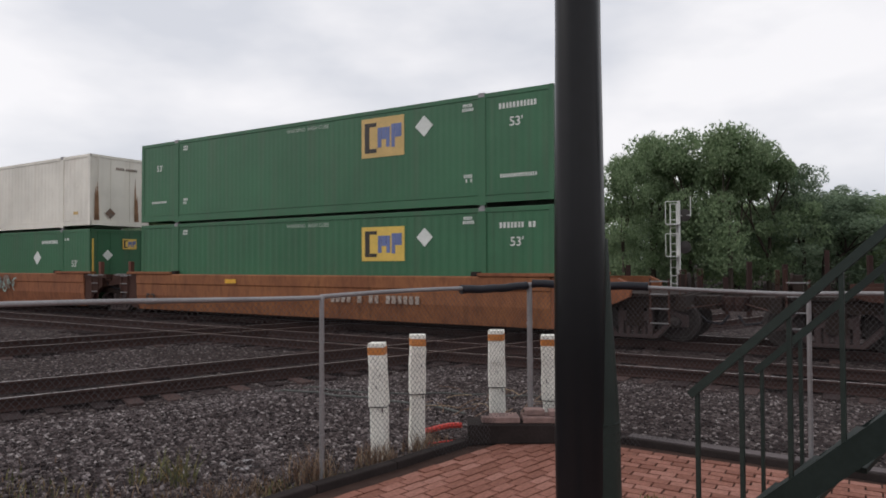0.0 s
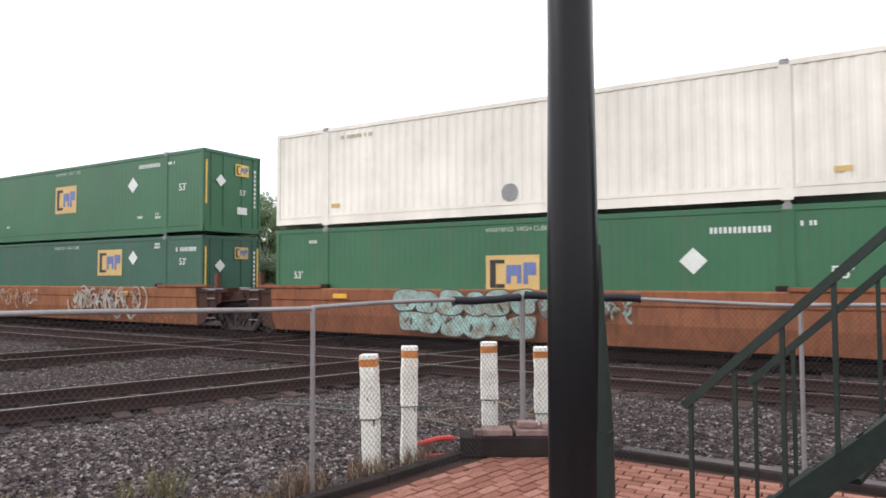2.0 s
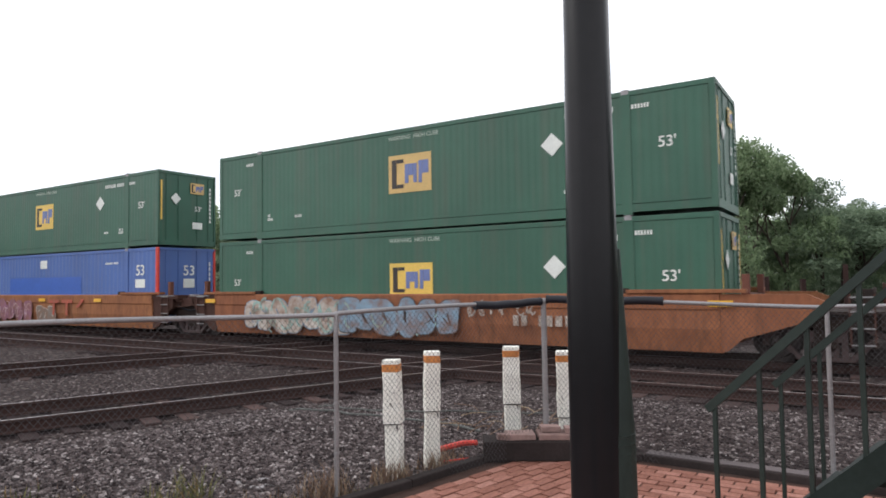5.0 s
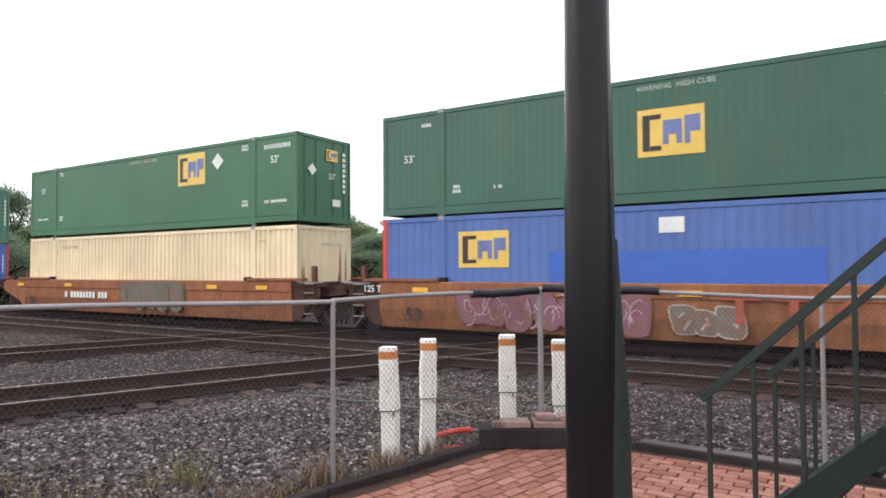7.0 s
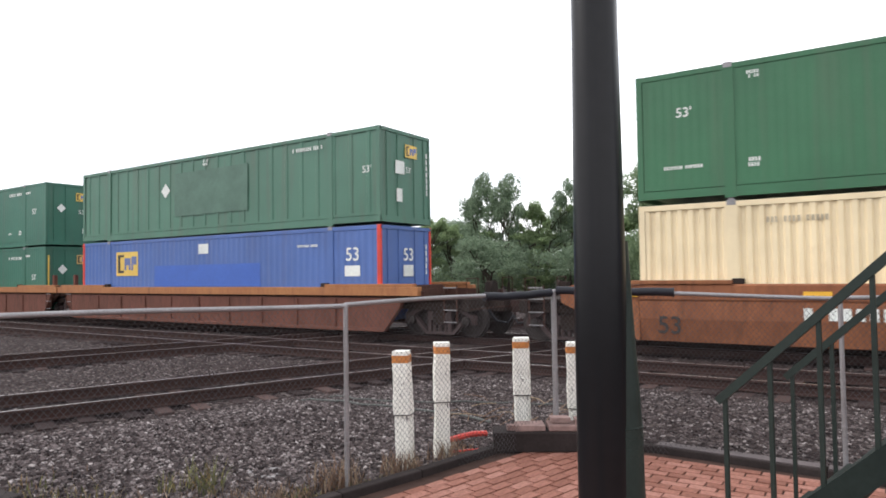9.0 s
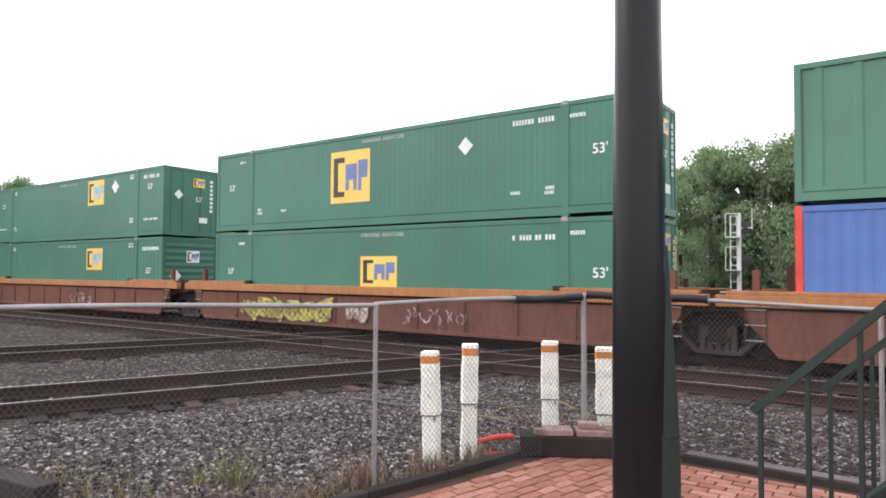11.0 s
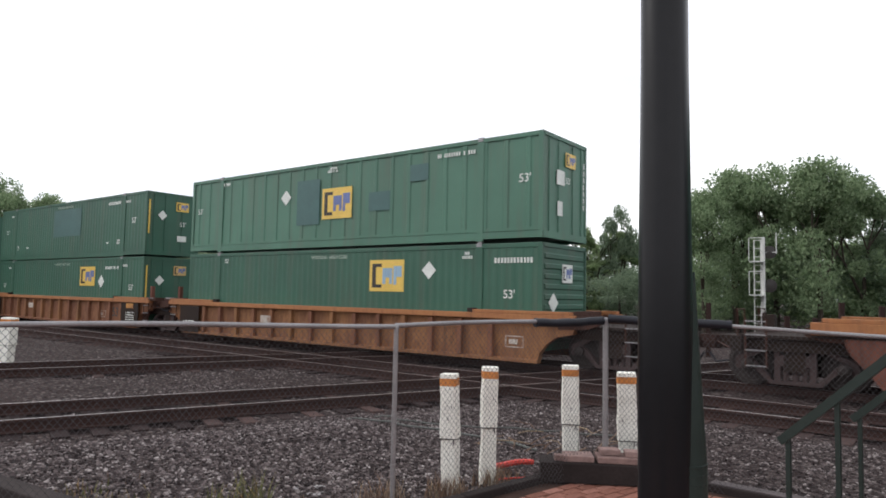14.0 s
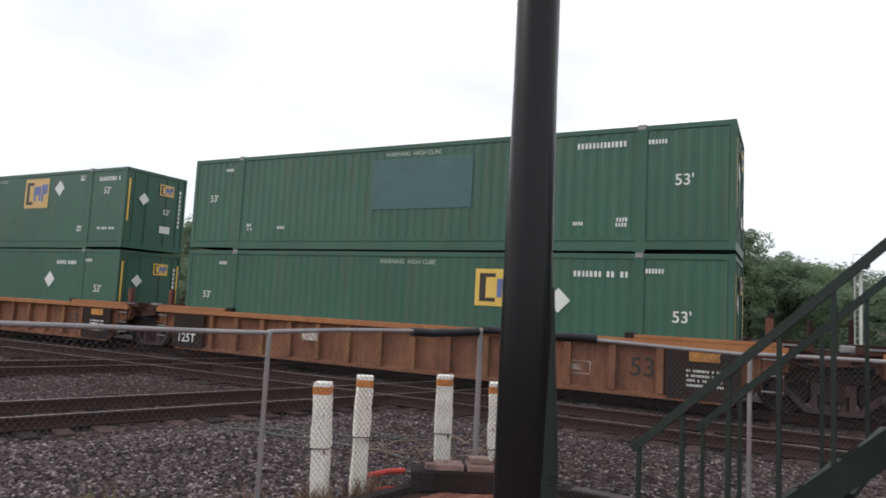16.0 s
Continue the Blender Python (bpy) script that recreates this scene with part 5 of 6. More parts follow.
scribble(car_c, 19.69 + 2.1, 19.69 + 6.3, 0.3, 0.95, GRAFFITI["dark"], 29, 0.016)
scribble(car_c, 9.2, 11.0, 0.35, 0.9, GRAFFITI["white"], 13, 0.016)


def car_patch(car, x0, x1, z0, z1, mat, label="", lift=0.0):
    part("patch", one_box(x0, x1, -1.548 - lift, -1.535 - lift, z0, z1), mat, car, label)


def car_word(car, words, x, z, high, mat):
    me = letters(words)
    if mat is not WHITE:
        me = me.copy()
        me.materials[0] = mat
    part("lettering", me, None, car).matrix_local = pose(x, -1.552, z) @ Matrix.Scale(high, 4)


def car_bars(car, x, z, wide, high, mat, seed):
    rng = random.Random(seed)
    bm = bmesh.new()
    u = x - wide / 2
    while u < x + wide / 2:
        ww = high * rng.uniform(0.82, 0.98)
        if rng.random() > 0.12:
            box(bm, u, u + ww * 0.66, -1.55, -1.535, z - high / 2, z + high / 2)
        u += ww
    tagged(part("car_number", bm, mat, car), kind="stuff")


car_bars(car_a, 39.0 + 10.8, 0.80, 3.0, 0.22, GRAFFITI["white"], 1)
car_bars(car_b, 4.75, 0.86, 2.9, 0.24, WHITE, 2)
car_bars(car_b, 39.14 + 12.6, 0.8, 2.6, 0.26, GRAFFITI["white"], 3)
car_patch(car_b, 7.2, 11.0, 0.72, 1.40, GRAFFITI["slate"], "grey-green overpainted panel")
splash(car_b, 7.3, 10.9, 0.30, 1.40, GRAFFITI["slate"], GRAFFITI["slate"], 33)
for car, xs in ((car_a, (39.0 + 4.8, 19.55 + 2.5, 12.0)), (car_b, (-0.5, 3.3, 12.2, 14.6, 19.53 + 1.2, 19.53 + 8.2, 19.53 + 12.4, 39.14 - 0.4, 39.14 + 15.9))):
    for x in xs:
        car_patch(car, x, x + 0.5, 1.18, 1.31, REFLECT, "small yellow reflector", 0.02)
for x in (0.4, 19.53 + 0.9):
    car_word(car_b, "53", x + 0.3, 0.55, 0.40, INK)
car_word(car_b, "125 T", 19.53 - 0.2, 1.25, 0.2, WHITE)
car_word(car_a, "53", 39.0 + 0.9, 0.55, 0.42, INK)
for u in (0.0, 19.52, 39.24):
    if u < 30:
        car_word(car_d, "53", u + 14.35, 0.72, 0.42, INK)
        car_patch(car_d, u + 14.85, u + 16.3, 0.15, 1.17, SOOT, "black end panel with white data")
        car_patch(car_d, u + 15.3, u + 15.9, 0.95, 1.15, GRAFFITI["orange"], "orange label", 0.02)
    car_patch(car_d, u - 0.15, u + 1.15, 0.15, 1.17, SOOT, "black end panel with white data")
    car_word(car_d, "125T", u + 0.45, 0.45, 0.28, WHITE)
    for i in range(4 if u < 30 else 0):
        car_bars(car_d, u + 15.6, 0.45 + i * 0.1, 0.7, 0.05, WHITE, i)
    car_patch(car_d, u + 5.0, u + 5.55, 0.7, 0.95, GRAFFITI["white"], "white data panel")


for x in (39.24 + 15.4, 19.52 + 12.9):
    bm = bmesh.new()
    for x0, x1, z0, z1 in ((x - 0.28, x + 0.28, 0.46, 0.49), (x - 0.28, x + 0.28, 0.74, 0.77), (x - 0.28, x - 0.25, 0.49, 0.74), (x + 0.25, x + 0.28, 0.49, 0.74), (x - 0.16, x + 0.1, 0.55, 0.68)):
        box(bm, x0, x1, -1.414, -1.409, z0, z1)
    part("data_frame", bm, GRAFFITI["white"], car_d, "worn white stencilled frame")


# ---- fence ----
POSTS = [(-5.9, -0.9, 1.37, 0.024), (-4.55, 1.45, 1.36, 0.030), (-3.47, 3.82, 1.345, 0.0185), (-2.66, 5.80, 1.39, 0.026), (-0.37, 6.27, 1.33, 0.019), (2.55, 6.5, 1.34, 0.027)]


def make_fence():
    fence = thing("chain_link_fence", "galvanised chain-link fence with a bent top rail", "fence")
    for x, y, z, r in POSTS:
        bm = bmesh.new()
        tube(bm, (x, y, -0.4), (x, y, z - 0.045), r, 14)
        lathe(bm, [(r + 0.004, 0.0), (r + 0.004, 0.025), (r * 0.7, 0.04), (0.004, 0.044)], (x, y, z - 0.06), 14)
        post = part("post", bm, GALV, fence, smooth=True)
        for h in (0.25, 0.62, 0.98):
            bm = bmesh.new()
            lathe(bm, [(r + 0.001, 0.0), (r + 0.003, 0.004), (r + 0.003, 0.02), (r + 0.001, 0.024)], (x, y, h), 14)
            part("tension_band", bm, GALV, post)
    for (ax, ay, az, _), (bx, by, bz, _) in zip(POSTS, POSTS[1:]):
        bm = bmesh.new()
        d = Vector((bx - ax, by - ay, 0))
        pts = []
        for i in range(9):
            t = i / 8
            pts.append((ax + d.x * t, ay + d.y * t, az + (bz - az) * t - 0.035 + 0.008 * math.sin(t * 5)))
        pipe(bm, pts, 0.0185, 10)
        part("top_rail", bm, GALV, fence, smooth=True)
        # woven wire: two families of slanting wires, each bent round its neighbours
        ln, hh = d.length, 1.36
        e = d.normalized()
        nrm = Vector((-e.y, e.x, 0))
        bm = bmesh.new()
        pitch, lean = 0.042, 0.84       # diamond width, width over height
        for fam in (1, -1):
            k = -int(hh * lean / pitch) - 2
            while k * pitch < ln + hh:
                u0 = k * pitch
                pts = []
                for z in (0.0, hh):
                    u = u0 + lean * (z if fam > 0 else hh - z)
                    pts.append((u, z))
                (u0_, z0_), (u1_, z1_) = pts
                if u1_ < u0_:
                    (u0_, z0_), (u1_, z1_) = (u1_, z1_), (u0_, z0_)
                lo, hi = max(0.03, u0_), min(ln - 0.03, u1_)
                if hi - lo > 0.02:
                    za, zb = z0_ + (lo - u0_) * (z1_ - z0_) / (u1_ - u0_), z0_ + (hi - u0_) * (z1_ - z0_) / (u1_ - u0_)
                    top = lambda u: az + (bz - az) * u / ln - 0.05
                    base = -0.10
                    sc = (top(lo) - base) / hh
                    p = Vector((ax, ay, 0)) + e * lo + nrm * 0.004 * fam + Vector((0, 0, base + za * sc))
                    q = Vector((ax, ay, 0)) + e * hi + nrm * 0.004 * fam + Vector((0, 0, base + zb * sc))
                    tube(bm, p, q, 0.0015, 3, caps=False)
                k += 1
        tagged(part("wire_mesh", bm, WIRE, fence, "woven diamond wire mesh"), kind="stuff")
    return fence


make_fence()


def make_sleeve(a, b, sag, label):
    bm = bmesh.new()
    a, b = Vector(a), Vector(b)
    pts = [a.lerp(b, i / 10) + Vector((0, 0, 0.003 * math.sin(i * 1.7) - sag * math.sin(math.pi * i / 10))) for i in range(11)]
    pipe(bm, pts, 0.037, 14)
    s = tagged(part("foam_sleeve", bm, FOAM, smooth=True), label, "pipe insulation", "foam sleeves")
    for p in (pts[0], pts[-1]):
        bm = bmesh.new()
        d = (b - a).normalized()
        tube(bm, p - d * 0.012, p + d * 0.012, 0.040, 12)
        part("torn_end", bm, FOAM, s)


make_sleeve((-2.97, 5.07, 1.328), (-2.68, 5.75, 1.345), 0.01, "black foam pipe sleeve wrapped on the fence rail")
make_sleeve((-2.62, 5.81, 1.362), (-1.62, 6.02, 1.345), 0.004, "black foam pipe sleeve beside the corner post")


# ---- bollards ----
def make_bollard(x, y, top, half, lean, seed, strap=0.44):
    rng = random.Random(seed)
    b = thing("bollard", "white-painted wooden bollard with an orange band", "bollard", "bollards by the track", pose(x, y, 0, lean[0], lean[1], rng.uniform(20, 40)))
    g = ground_z(x, y) - 0.15
    split = g + 0.15 + (top - g - 0.15) * strap

    def worn(bm, amount=0.009):
        for v in bm.verts:
            v.co += Vector((noise.noise(v.co * 9 + Vector((seed, 0, 0))), noise.noise(v.co * 9 + Vector((0, seed, 0))), 0)) * amount

    def stack(z0, z1, h0, h1, rings, bev=0.012):
        bm = bmesh.new()
        prev = None
        for i in range(rings + 1):
            t = i / rings
            z, h = z0 + (z1 - z0) * t, h0 + (h1 - h0) * t
            c = h - bev
            ring = [bm.verts.new((px, py, z)) for px, py in ((-c, -h), (c, -h), (h, -c), (h, c), (c, h), (-c, h), (-h, c), (-h, -c))]
            if prev:
                for k in range(8):
                    bm.faces.new((prev[k], prev[(k + 1) % 8], ring[(k + 1) % 8], ring[k]))
            else:
                bm.faces.new(ring[::-1])
            prev = ring
        bm.faces.new(prev)
        worn(bm)
        return bm

    part("lower_post", stack(g, split, half * 0.96, half * 0.93, 5), BOLLARD, b)
    part("upper_sleeve", stack(split - 0.01, top - 0.10, half * 1.05, half * 0.96, 9), BOLLARD, b)
    part("band", stack(top - 0.098, top - 0.035, half * 0.985, half * 0.985, 2), ORANGE_BAND, b, "chipped orange band")
    part("cap", stack(top - 0.034, top, half * 0.98, half * 0.95, 2), BOLLARD, b)
    part("strap", stack(split - 0.016, split - 0.008, half * 1.07, half * 1.07, 1), INK, b, "thin dark strap")
    bm = bmesh.new()
    for _ in range(2):
        u, z, ln = rng.uniform(-0.6, 0.6) * half, rng.uniform(split, top - 0.2), rng.uniform(0.012, 0.03)
        prism(bm, [(u, z), (u + 0.005, z - 0.006), (u + 0.003, z + ln), (u - 0.003, z + ln)], -half * 1.05 - 0.008, -half * 0.9)
    u = half * 0.62
    prism(bm, [(u, split - 0.065), (u + 0.007, split - 0.05), (u + 0.004, split - 0.02), (u - 0.004, split - 0.022)], -half * 1.05 - 0.008, -half * 0.9)
    part("scar", bm, GREY_WOOD, b, "dark chipped scar")
    return b


make_bollard(-3.53, 4.62, 0.875, 0.072, (0, -1.5), 1, 0.47)
make_bollard(-3.435, 5.04, 0.912, 0.072, (0, 0.6), 2, 0.50)
make_bollard(-3.09, 5.96, 0.888, 0.083, (0, -0.5), 3, 0.46)
make_bollard(-2.60, 6.17, 0.845, 0.090, (0, -1.0), 4, 0.36)
make_bollard(-19.3, 6.6, 0.75, 0.15, (0, 3.0), 5)


# ---- timber block with flagstones, litter, cables, weeds ----
def make_timber_block():
    m = pose(-3.01, 5.24, PAVE, 0, 0, 32)
    blk = part("timber_block", one_box(0.0, 1.14, 0.0, 0.30, 0.0, 0.175, bevel=0.012), TIMBER)
    blk.matrix_world = m
    tagged(blk, "dark creosoted timber block lying on the pavement corner", "timber")
    rng = random.Random(8)
    for x0, x1, y0, y1, z, a in ((0.12, 0.20, 0.04, 0.14, 0.0, 8), (0.20, 0.46, 0.03, 0.26, 0.0, -3), (0.49, 0.92, 0.02, 0.27, 0.0, 2), (0.95, 1.12, 0.03, 0.26, 0.0, -2),
                                 (0.52, 0.70, 0.10, 0.24, 0.052, 6), (0.74, 0.9, 0.06, 0.18, 0.052, -12)):
        bm = one_box(x0, x1, y0, y1, 0.178, 0.228, bevel=0.008)
        for v in bm.verts:
            v.co += Vector((noise.noise(v.co * 7), noise.noise(v.co * 7 + Vector((3, 1, 0))), 0.3 * noise.noise(v.co * 9))) * 0.02
        s = part("flagstone", bm, STONE_SLAB, smooth=False)
        s.matrix_world = m @ pose(0, 0, z, 0, 0, 0)
        tagged(s, "broken pinkish flagstone on the timber block", "flagstone", "loose flagstones")


make_timber_block()


def along_ground(name, pts, r, mat, label, category, lift=0.02):
    bm = bmesh.new()
    path = []
    for (ax, ay), (bx, by) in zip(pts, pts[1:]):
        for i in range(8):
            x, y = ax + (bx - ax) * i / 8, ay + (by - ay) * i / 8
            path.append((x + 0.03 * noise.noise((x * 2, y * 2, 0)), y + 0.03 * noise.noise((x * 2, y * 2, 5)), ground_z(x, y) + lift + 0.02 * noise.noise((x * 3, y * 3, 9))))
    pipe(bm, path, r, 7)
    return tagged(part(name, bm, mat, smooth=True), label, category)


along_ground("cable", [(-7.6, 7.3), (-6.9, 6.75), (-6.3, 6.4), (-5.6, 6.35), (-5.0, 6.5), (-4.2, 6.5), (-3.6, 6.3)], 0.013, CABLE, "grey-green cable lying across the ballast", "cable", 0.04)
along_ground("cable", [(-7.2, 7.5), (-6.4, 6.9), (-5.9, 6.6), (-5.2, 6.75), (-4.0, 7.4), (-3.0, 7.6)], 0.010, CABLE, "thin grey cable lying across the ballast", "cable", 0.04)
along_ground("plastic_strip", [(-3.62, 5.40), (-3.53, 5.62), (-3.42, 5.86)], 0.028, RED_PLASTIC, "red plastic strip dropped on the stones", "litter", 0.05)
bm = bmesh.new()
bmesh.ops.create_grid(bm, x_segments=30, y_segments=24, size=0.5)
ragged = [f for f in bm.faces if f.calc_center_median().length > 0.34 + 0.22 * noise.noise(f.calc_center_median() * 7)]
bmesh.ops.delete(bm, geom=ragged, context="FACES")
for v in bm.verts:
    x, y = -4.46 + v.co.x * 0.62, 3.82 + v.co.y * 0.42
    v.co = Vector((x + 0.05 * noise.noise((x * 5, y * 5, 1)), y + 0.05 * noise.noise((x * 5, y * 5, 2)), ground_z(x, y) + 0.006 + 0.05 * noise.noise((x * 9, y * 9, 4))))
bmesh.ops.solidify(bm, geom=bm.faces[:], thickness=0.006)
tagged(part("crumpled_sheet", bm, PAPER), "pale crumpled sheet half buried in the stones", "litter")


rng = random.Random(31)
bm = bmesh.new()
for _ in range(26):
    x, y, a, ln = rng.uniform(-4.4, -2.9), rng.uniform(6.0, 7.6), rng.uniform(0, 3.14), rng.uniform(0.25, 0.7)
    z = ground_z(x, y)
    pipe(bm, [(x + math.cos(a + 0.3 * t) * ln * t, y + math.sin(a + 0.3 * t) * ln * t, z + 0.03 + 0.05 * math.sin(3 * t) * rng.uniform(0.3, 1.2)) for t in (0, 0.35, 0.7, 1.0)], rng.uniform(0.004, 0.008), 5)
tagged(part("dead_twigs", bm, DRY), "dead grey-brown twigs strewn over the stones", "twigs", kind="stuff")
along_ground("wire", [(-3.42, 5.05), (-3.25, 5.3), (-3.1, 5.55)], 0.008, RED_PLASTIC, "thin red wire lying along the pavement edge", "litter", 0.03)


def blades(name, spots, mat, label, category, seed, thin=0.0025, thick=0.006):
    """Tufts of thin bent blades; each spot is x, y, spread, height, count."""
    rng = random.Random(seed)
    verts, faces = [], []
    for x, y, spread, high, count in spots:
        for _ in range(int(count * 1.6)):
            px, py = x + rng.gauss(0, spread), y + rng.gauss(0, spread)
            z = ground_z(px, py) - 0.01 if not inside_pavement(px, py) else PAVE
            h, a, w = high * rng.uniform(0.45, 1.1), rng.uniform(0, 6.28), rng.uniform(thin, thick)
            bend = h * rng.uniform(0.1, 0.6)
            ca, sa = math.cos(a), math.sin(a)
            b = len(verts)
            for t, ww in ((0, 1), (0.5, 0.85), (1, 0.15)):
                cx, cy = px + ca * bend * t * t, py + sa * bend * t * t
                verts.append((cx - sa * w * ww, cy + ca * w * ww, z + h * t))
                verts.append((cx + sa * w * ww, cy - ca * w * ww, z + h * t))
            faces += [(b, b + 1, b + 3, b + 2), (b + 2, b + 3, b + 5, b + 4)]
    tagged(new(name, quick_mesh(name, verts, faces, mat)), label, category, kind="stuff")


blades("weeds", [(-4.46, 3.28, 0.06, 0.27, 40), (-4.28, 3.22, 0.04, 0.2, 16), (-4.62, 3.12, 0.05, 0.18, 16), (-3.62, 3.55, 0.10, 0.10, 60), (-3.36, 4.2, 0.05, 0.07, 70), (-4.9, 2.6, 0.25, 0.10, 40), (-4.2, 2.75, 0.2, 0.08, 30),
                 (-5.6, 2.5, 0.2, 0.10, 50), (-1.19, 4.58, 0.06, 0.04, 90), (-0.98, 4.52, 0.05, 0.035, 50), (-3.45, 3.9, 0.08, 0.07, 60)], WEED, "green and yellow weeds along the fence", "weeds", 1, 0.003, 0.009)
blades("dry_grass", [(-3.6, 3.85, 0.10, 0.24, 120), (-3.42, 4.45, 0.09, 0.2, 110), (-3.32, 4.95, 0.08, 0.2, 90), (-4.1, 3.05, 0.25, 0.12, 130), (-4.7, 2.55, 0.3, 0.12, 90), (-5.5, 2.2, 0.35, 0.12, 60),
                     (-3.75, 3.35, 0.14, 0.14, 120), (-3.4, 5.3, 0.08, 0.12, 50)], DRY, "dry brown grass along the pavement edge", "grass", 2)

# dark border timber beyond the fence
bt = part("border_timber", one_box(-1.6, 1.6, -0.09, 0.09, -0.22, 0.10, bevel=0.015), TIMBER)
bt.matrix_world = pose(-6.7, 2.0, PAVE, 0, 0, 7)
tagged(bt, "dark border timber half sunk in the ground", "timber")


# ---- post and stairs ----
def make_pole():
    pole = thing("porch_post", "black-painted round post with a green tapered casing", "post", "", pose(-0.70, 1.88, PAVE))
    bm = bmesh.new()
    prof = [(0.0755, 0.0), (0.0755, 1.35), (0.0735, 1.7), (0.0665, 2.3), (0.0645, 3.9)]
    sides = 28
    prev = None
    for r, h in prof:
        ring = []
        for k in range(sides):
            a = 2 * math.pi * k / sides
            rr = r * (1 - (0.025 if k % 4 == 0 else 0))
            ring.append(bm.verts.new((rr * math.cos(a), rr * math.sin(a), h)))
        if prev:
            for k in range(sides):
                bm.faces.new((prev[k], prev[(k + 1) % sides], ring[(k + 1) % sides], ring[k]))
        else:
            bm.faces.new(ring[::-1])
        prev = ring
    bm.faces.new(prev)
    part("shaft", bm, BLACK_PAINT, pole, smooth=True)
    bm = bmesh.new()
    lathe(bm, [(0.092, 0.0), (0.092, 0.4), (0.083, 0.75), (0.076, 1.0), (0.074, 1.16), (0.066, 1.3), (0.054, 1.5), (0.044, 1.7)], (0.026, 0.036, 0), 18)
    cas = part("casing", bm, GREEN_METAL, pole, "dark green tapered casing", True)
    bm = bmesh.new()
    for h in (1.07, 1.095, 1.12, 1.145, 1.17):
        lathe(bm, [(0.068, -0.006), (0.0752, -0.003), (0.0752, 0.003), (0.068, 0.006)], (0.026, 0.036, h), 18)
    part("ring", bm, GREEN_METAL, cas, "raised rings")


make_pole()

STAIR_FOOT, STAIR_RUN = Vector((-0.82, 3.93, 0.0)), Vector((0.983, -0.184, 0.0))
STAIR_SIDE, RISE = Vector((0.184, 0.983, 0.0)), 0.947


def make_stairs():
    st = thing("staircase", "dark green steel staircase with pipe handrails", "stairs")
    d = (STAIR_RUN + Vector((0, 0, RISE))).normalized()

    def bar(bm, a, b, w, h):
        """A flat bar from a to b, w across and h deep."""
        a, b = Vector(a), Vector(b)
        ax = (b - a).normalized()
        sd = STAIR_SIDE
        up = ax.cross(sd).normalized()
        if up.z < 0:
            up = -up
        vs = [bm.verts.new(p + sd * sx * w / 2 + up * sz * h / 2) for p in (a, b) for sz in (-1, 1) for sx in (-1, 1)]
        for f in ((0, 2, 3, 1), (4, 5, 7, 6), (0, 1, 5, 4), (2, 6, 7, 3), (0, 4, 6, 2), (1, 3, 7, 5)):
            bm.faces.new([vs[i] for i in f])

    for s, base, top in ((0.0, STAIR_FOOT, 0.82), (1.0, Vector((-0.61, 4.95, 0)), 0.825)):
        f = base + Vector((0, 0, top))
        bm = bmesh.new()
        bar(bm, f - d * 0.005, f + d * 4.9, 0.034, 0.043)
        part("handrail", bm, GREEN_METAL, st)
        bm = bmesh.new()
        g = base + Vector((0, 0, 0.0)) - STAIR_RUN * 0.02
        bar(bm, g + Vector((0, 0, -0.125)), g + Vector((0, 0, -0.125)) + d * 4.9, 0.05, 0.127)
        part("stringer", bm, STAIR_DARK, st)
        for i in range(14):
            p = f + STAIR_RUN * (0.036 + i * 0.237)
            z1 = f.z + RISE * (0.036 + i * 0.237)
            z0 = max(PAVE, -0.12 + RISE * (0.036 + i * 0.237))
            if i == 0:
                z0 = PAVE
            b = part("baluster", one_box(-0.011, 0.011, -0.011, 0.011, z0, z1 - 0.02), GREEN_METAL, st)
            b.matrix_world = pose(p.x, p.y, 0, 0, 0, math.degrees(math.atan2(STAIR_RUN.y, STAIR_RUN.x)))
    for i in range(16):
        p = STAIR_FOOT + STAIR_RUN * (0.26 + i * 0.23) + STAIR_SIDE * 0.51
        z = 0.131 + i * 0.23 * RISE
        t = part("tread", one_box(-0.11, 0.11, -0.46, 0.46, -0.03, 0.0, bevel=0.005), STAIR_DARK, st)
        t.matrix_world = pose(p.x, p.y, z, 0, 0, math.degrees(math.atan2(STAIR_RUN.y, STAIR_RUN.x)))


make_stairs()


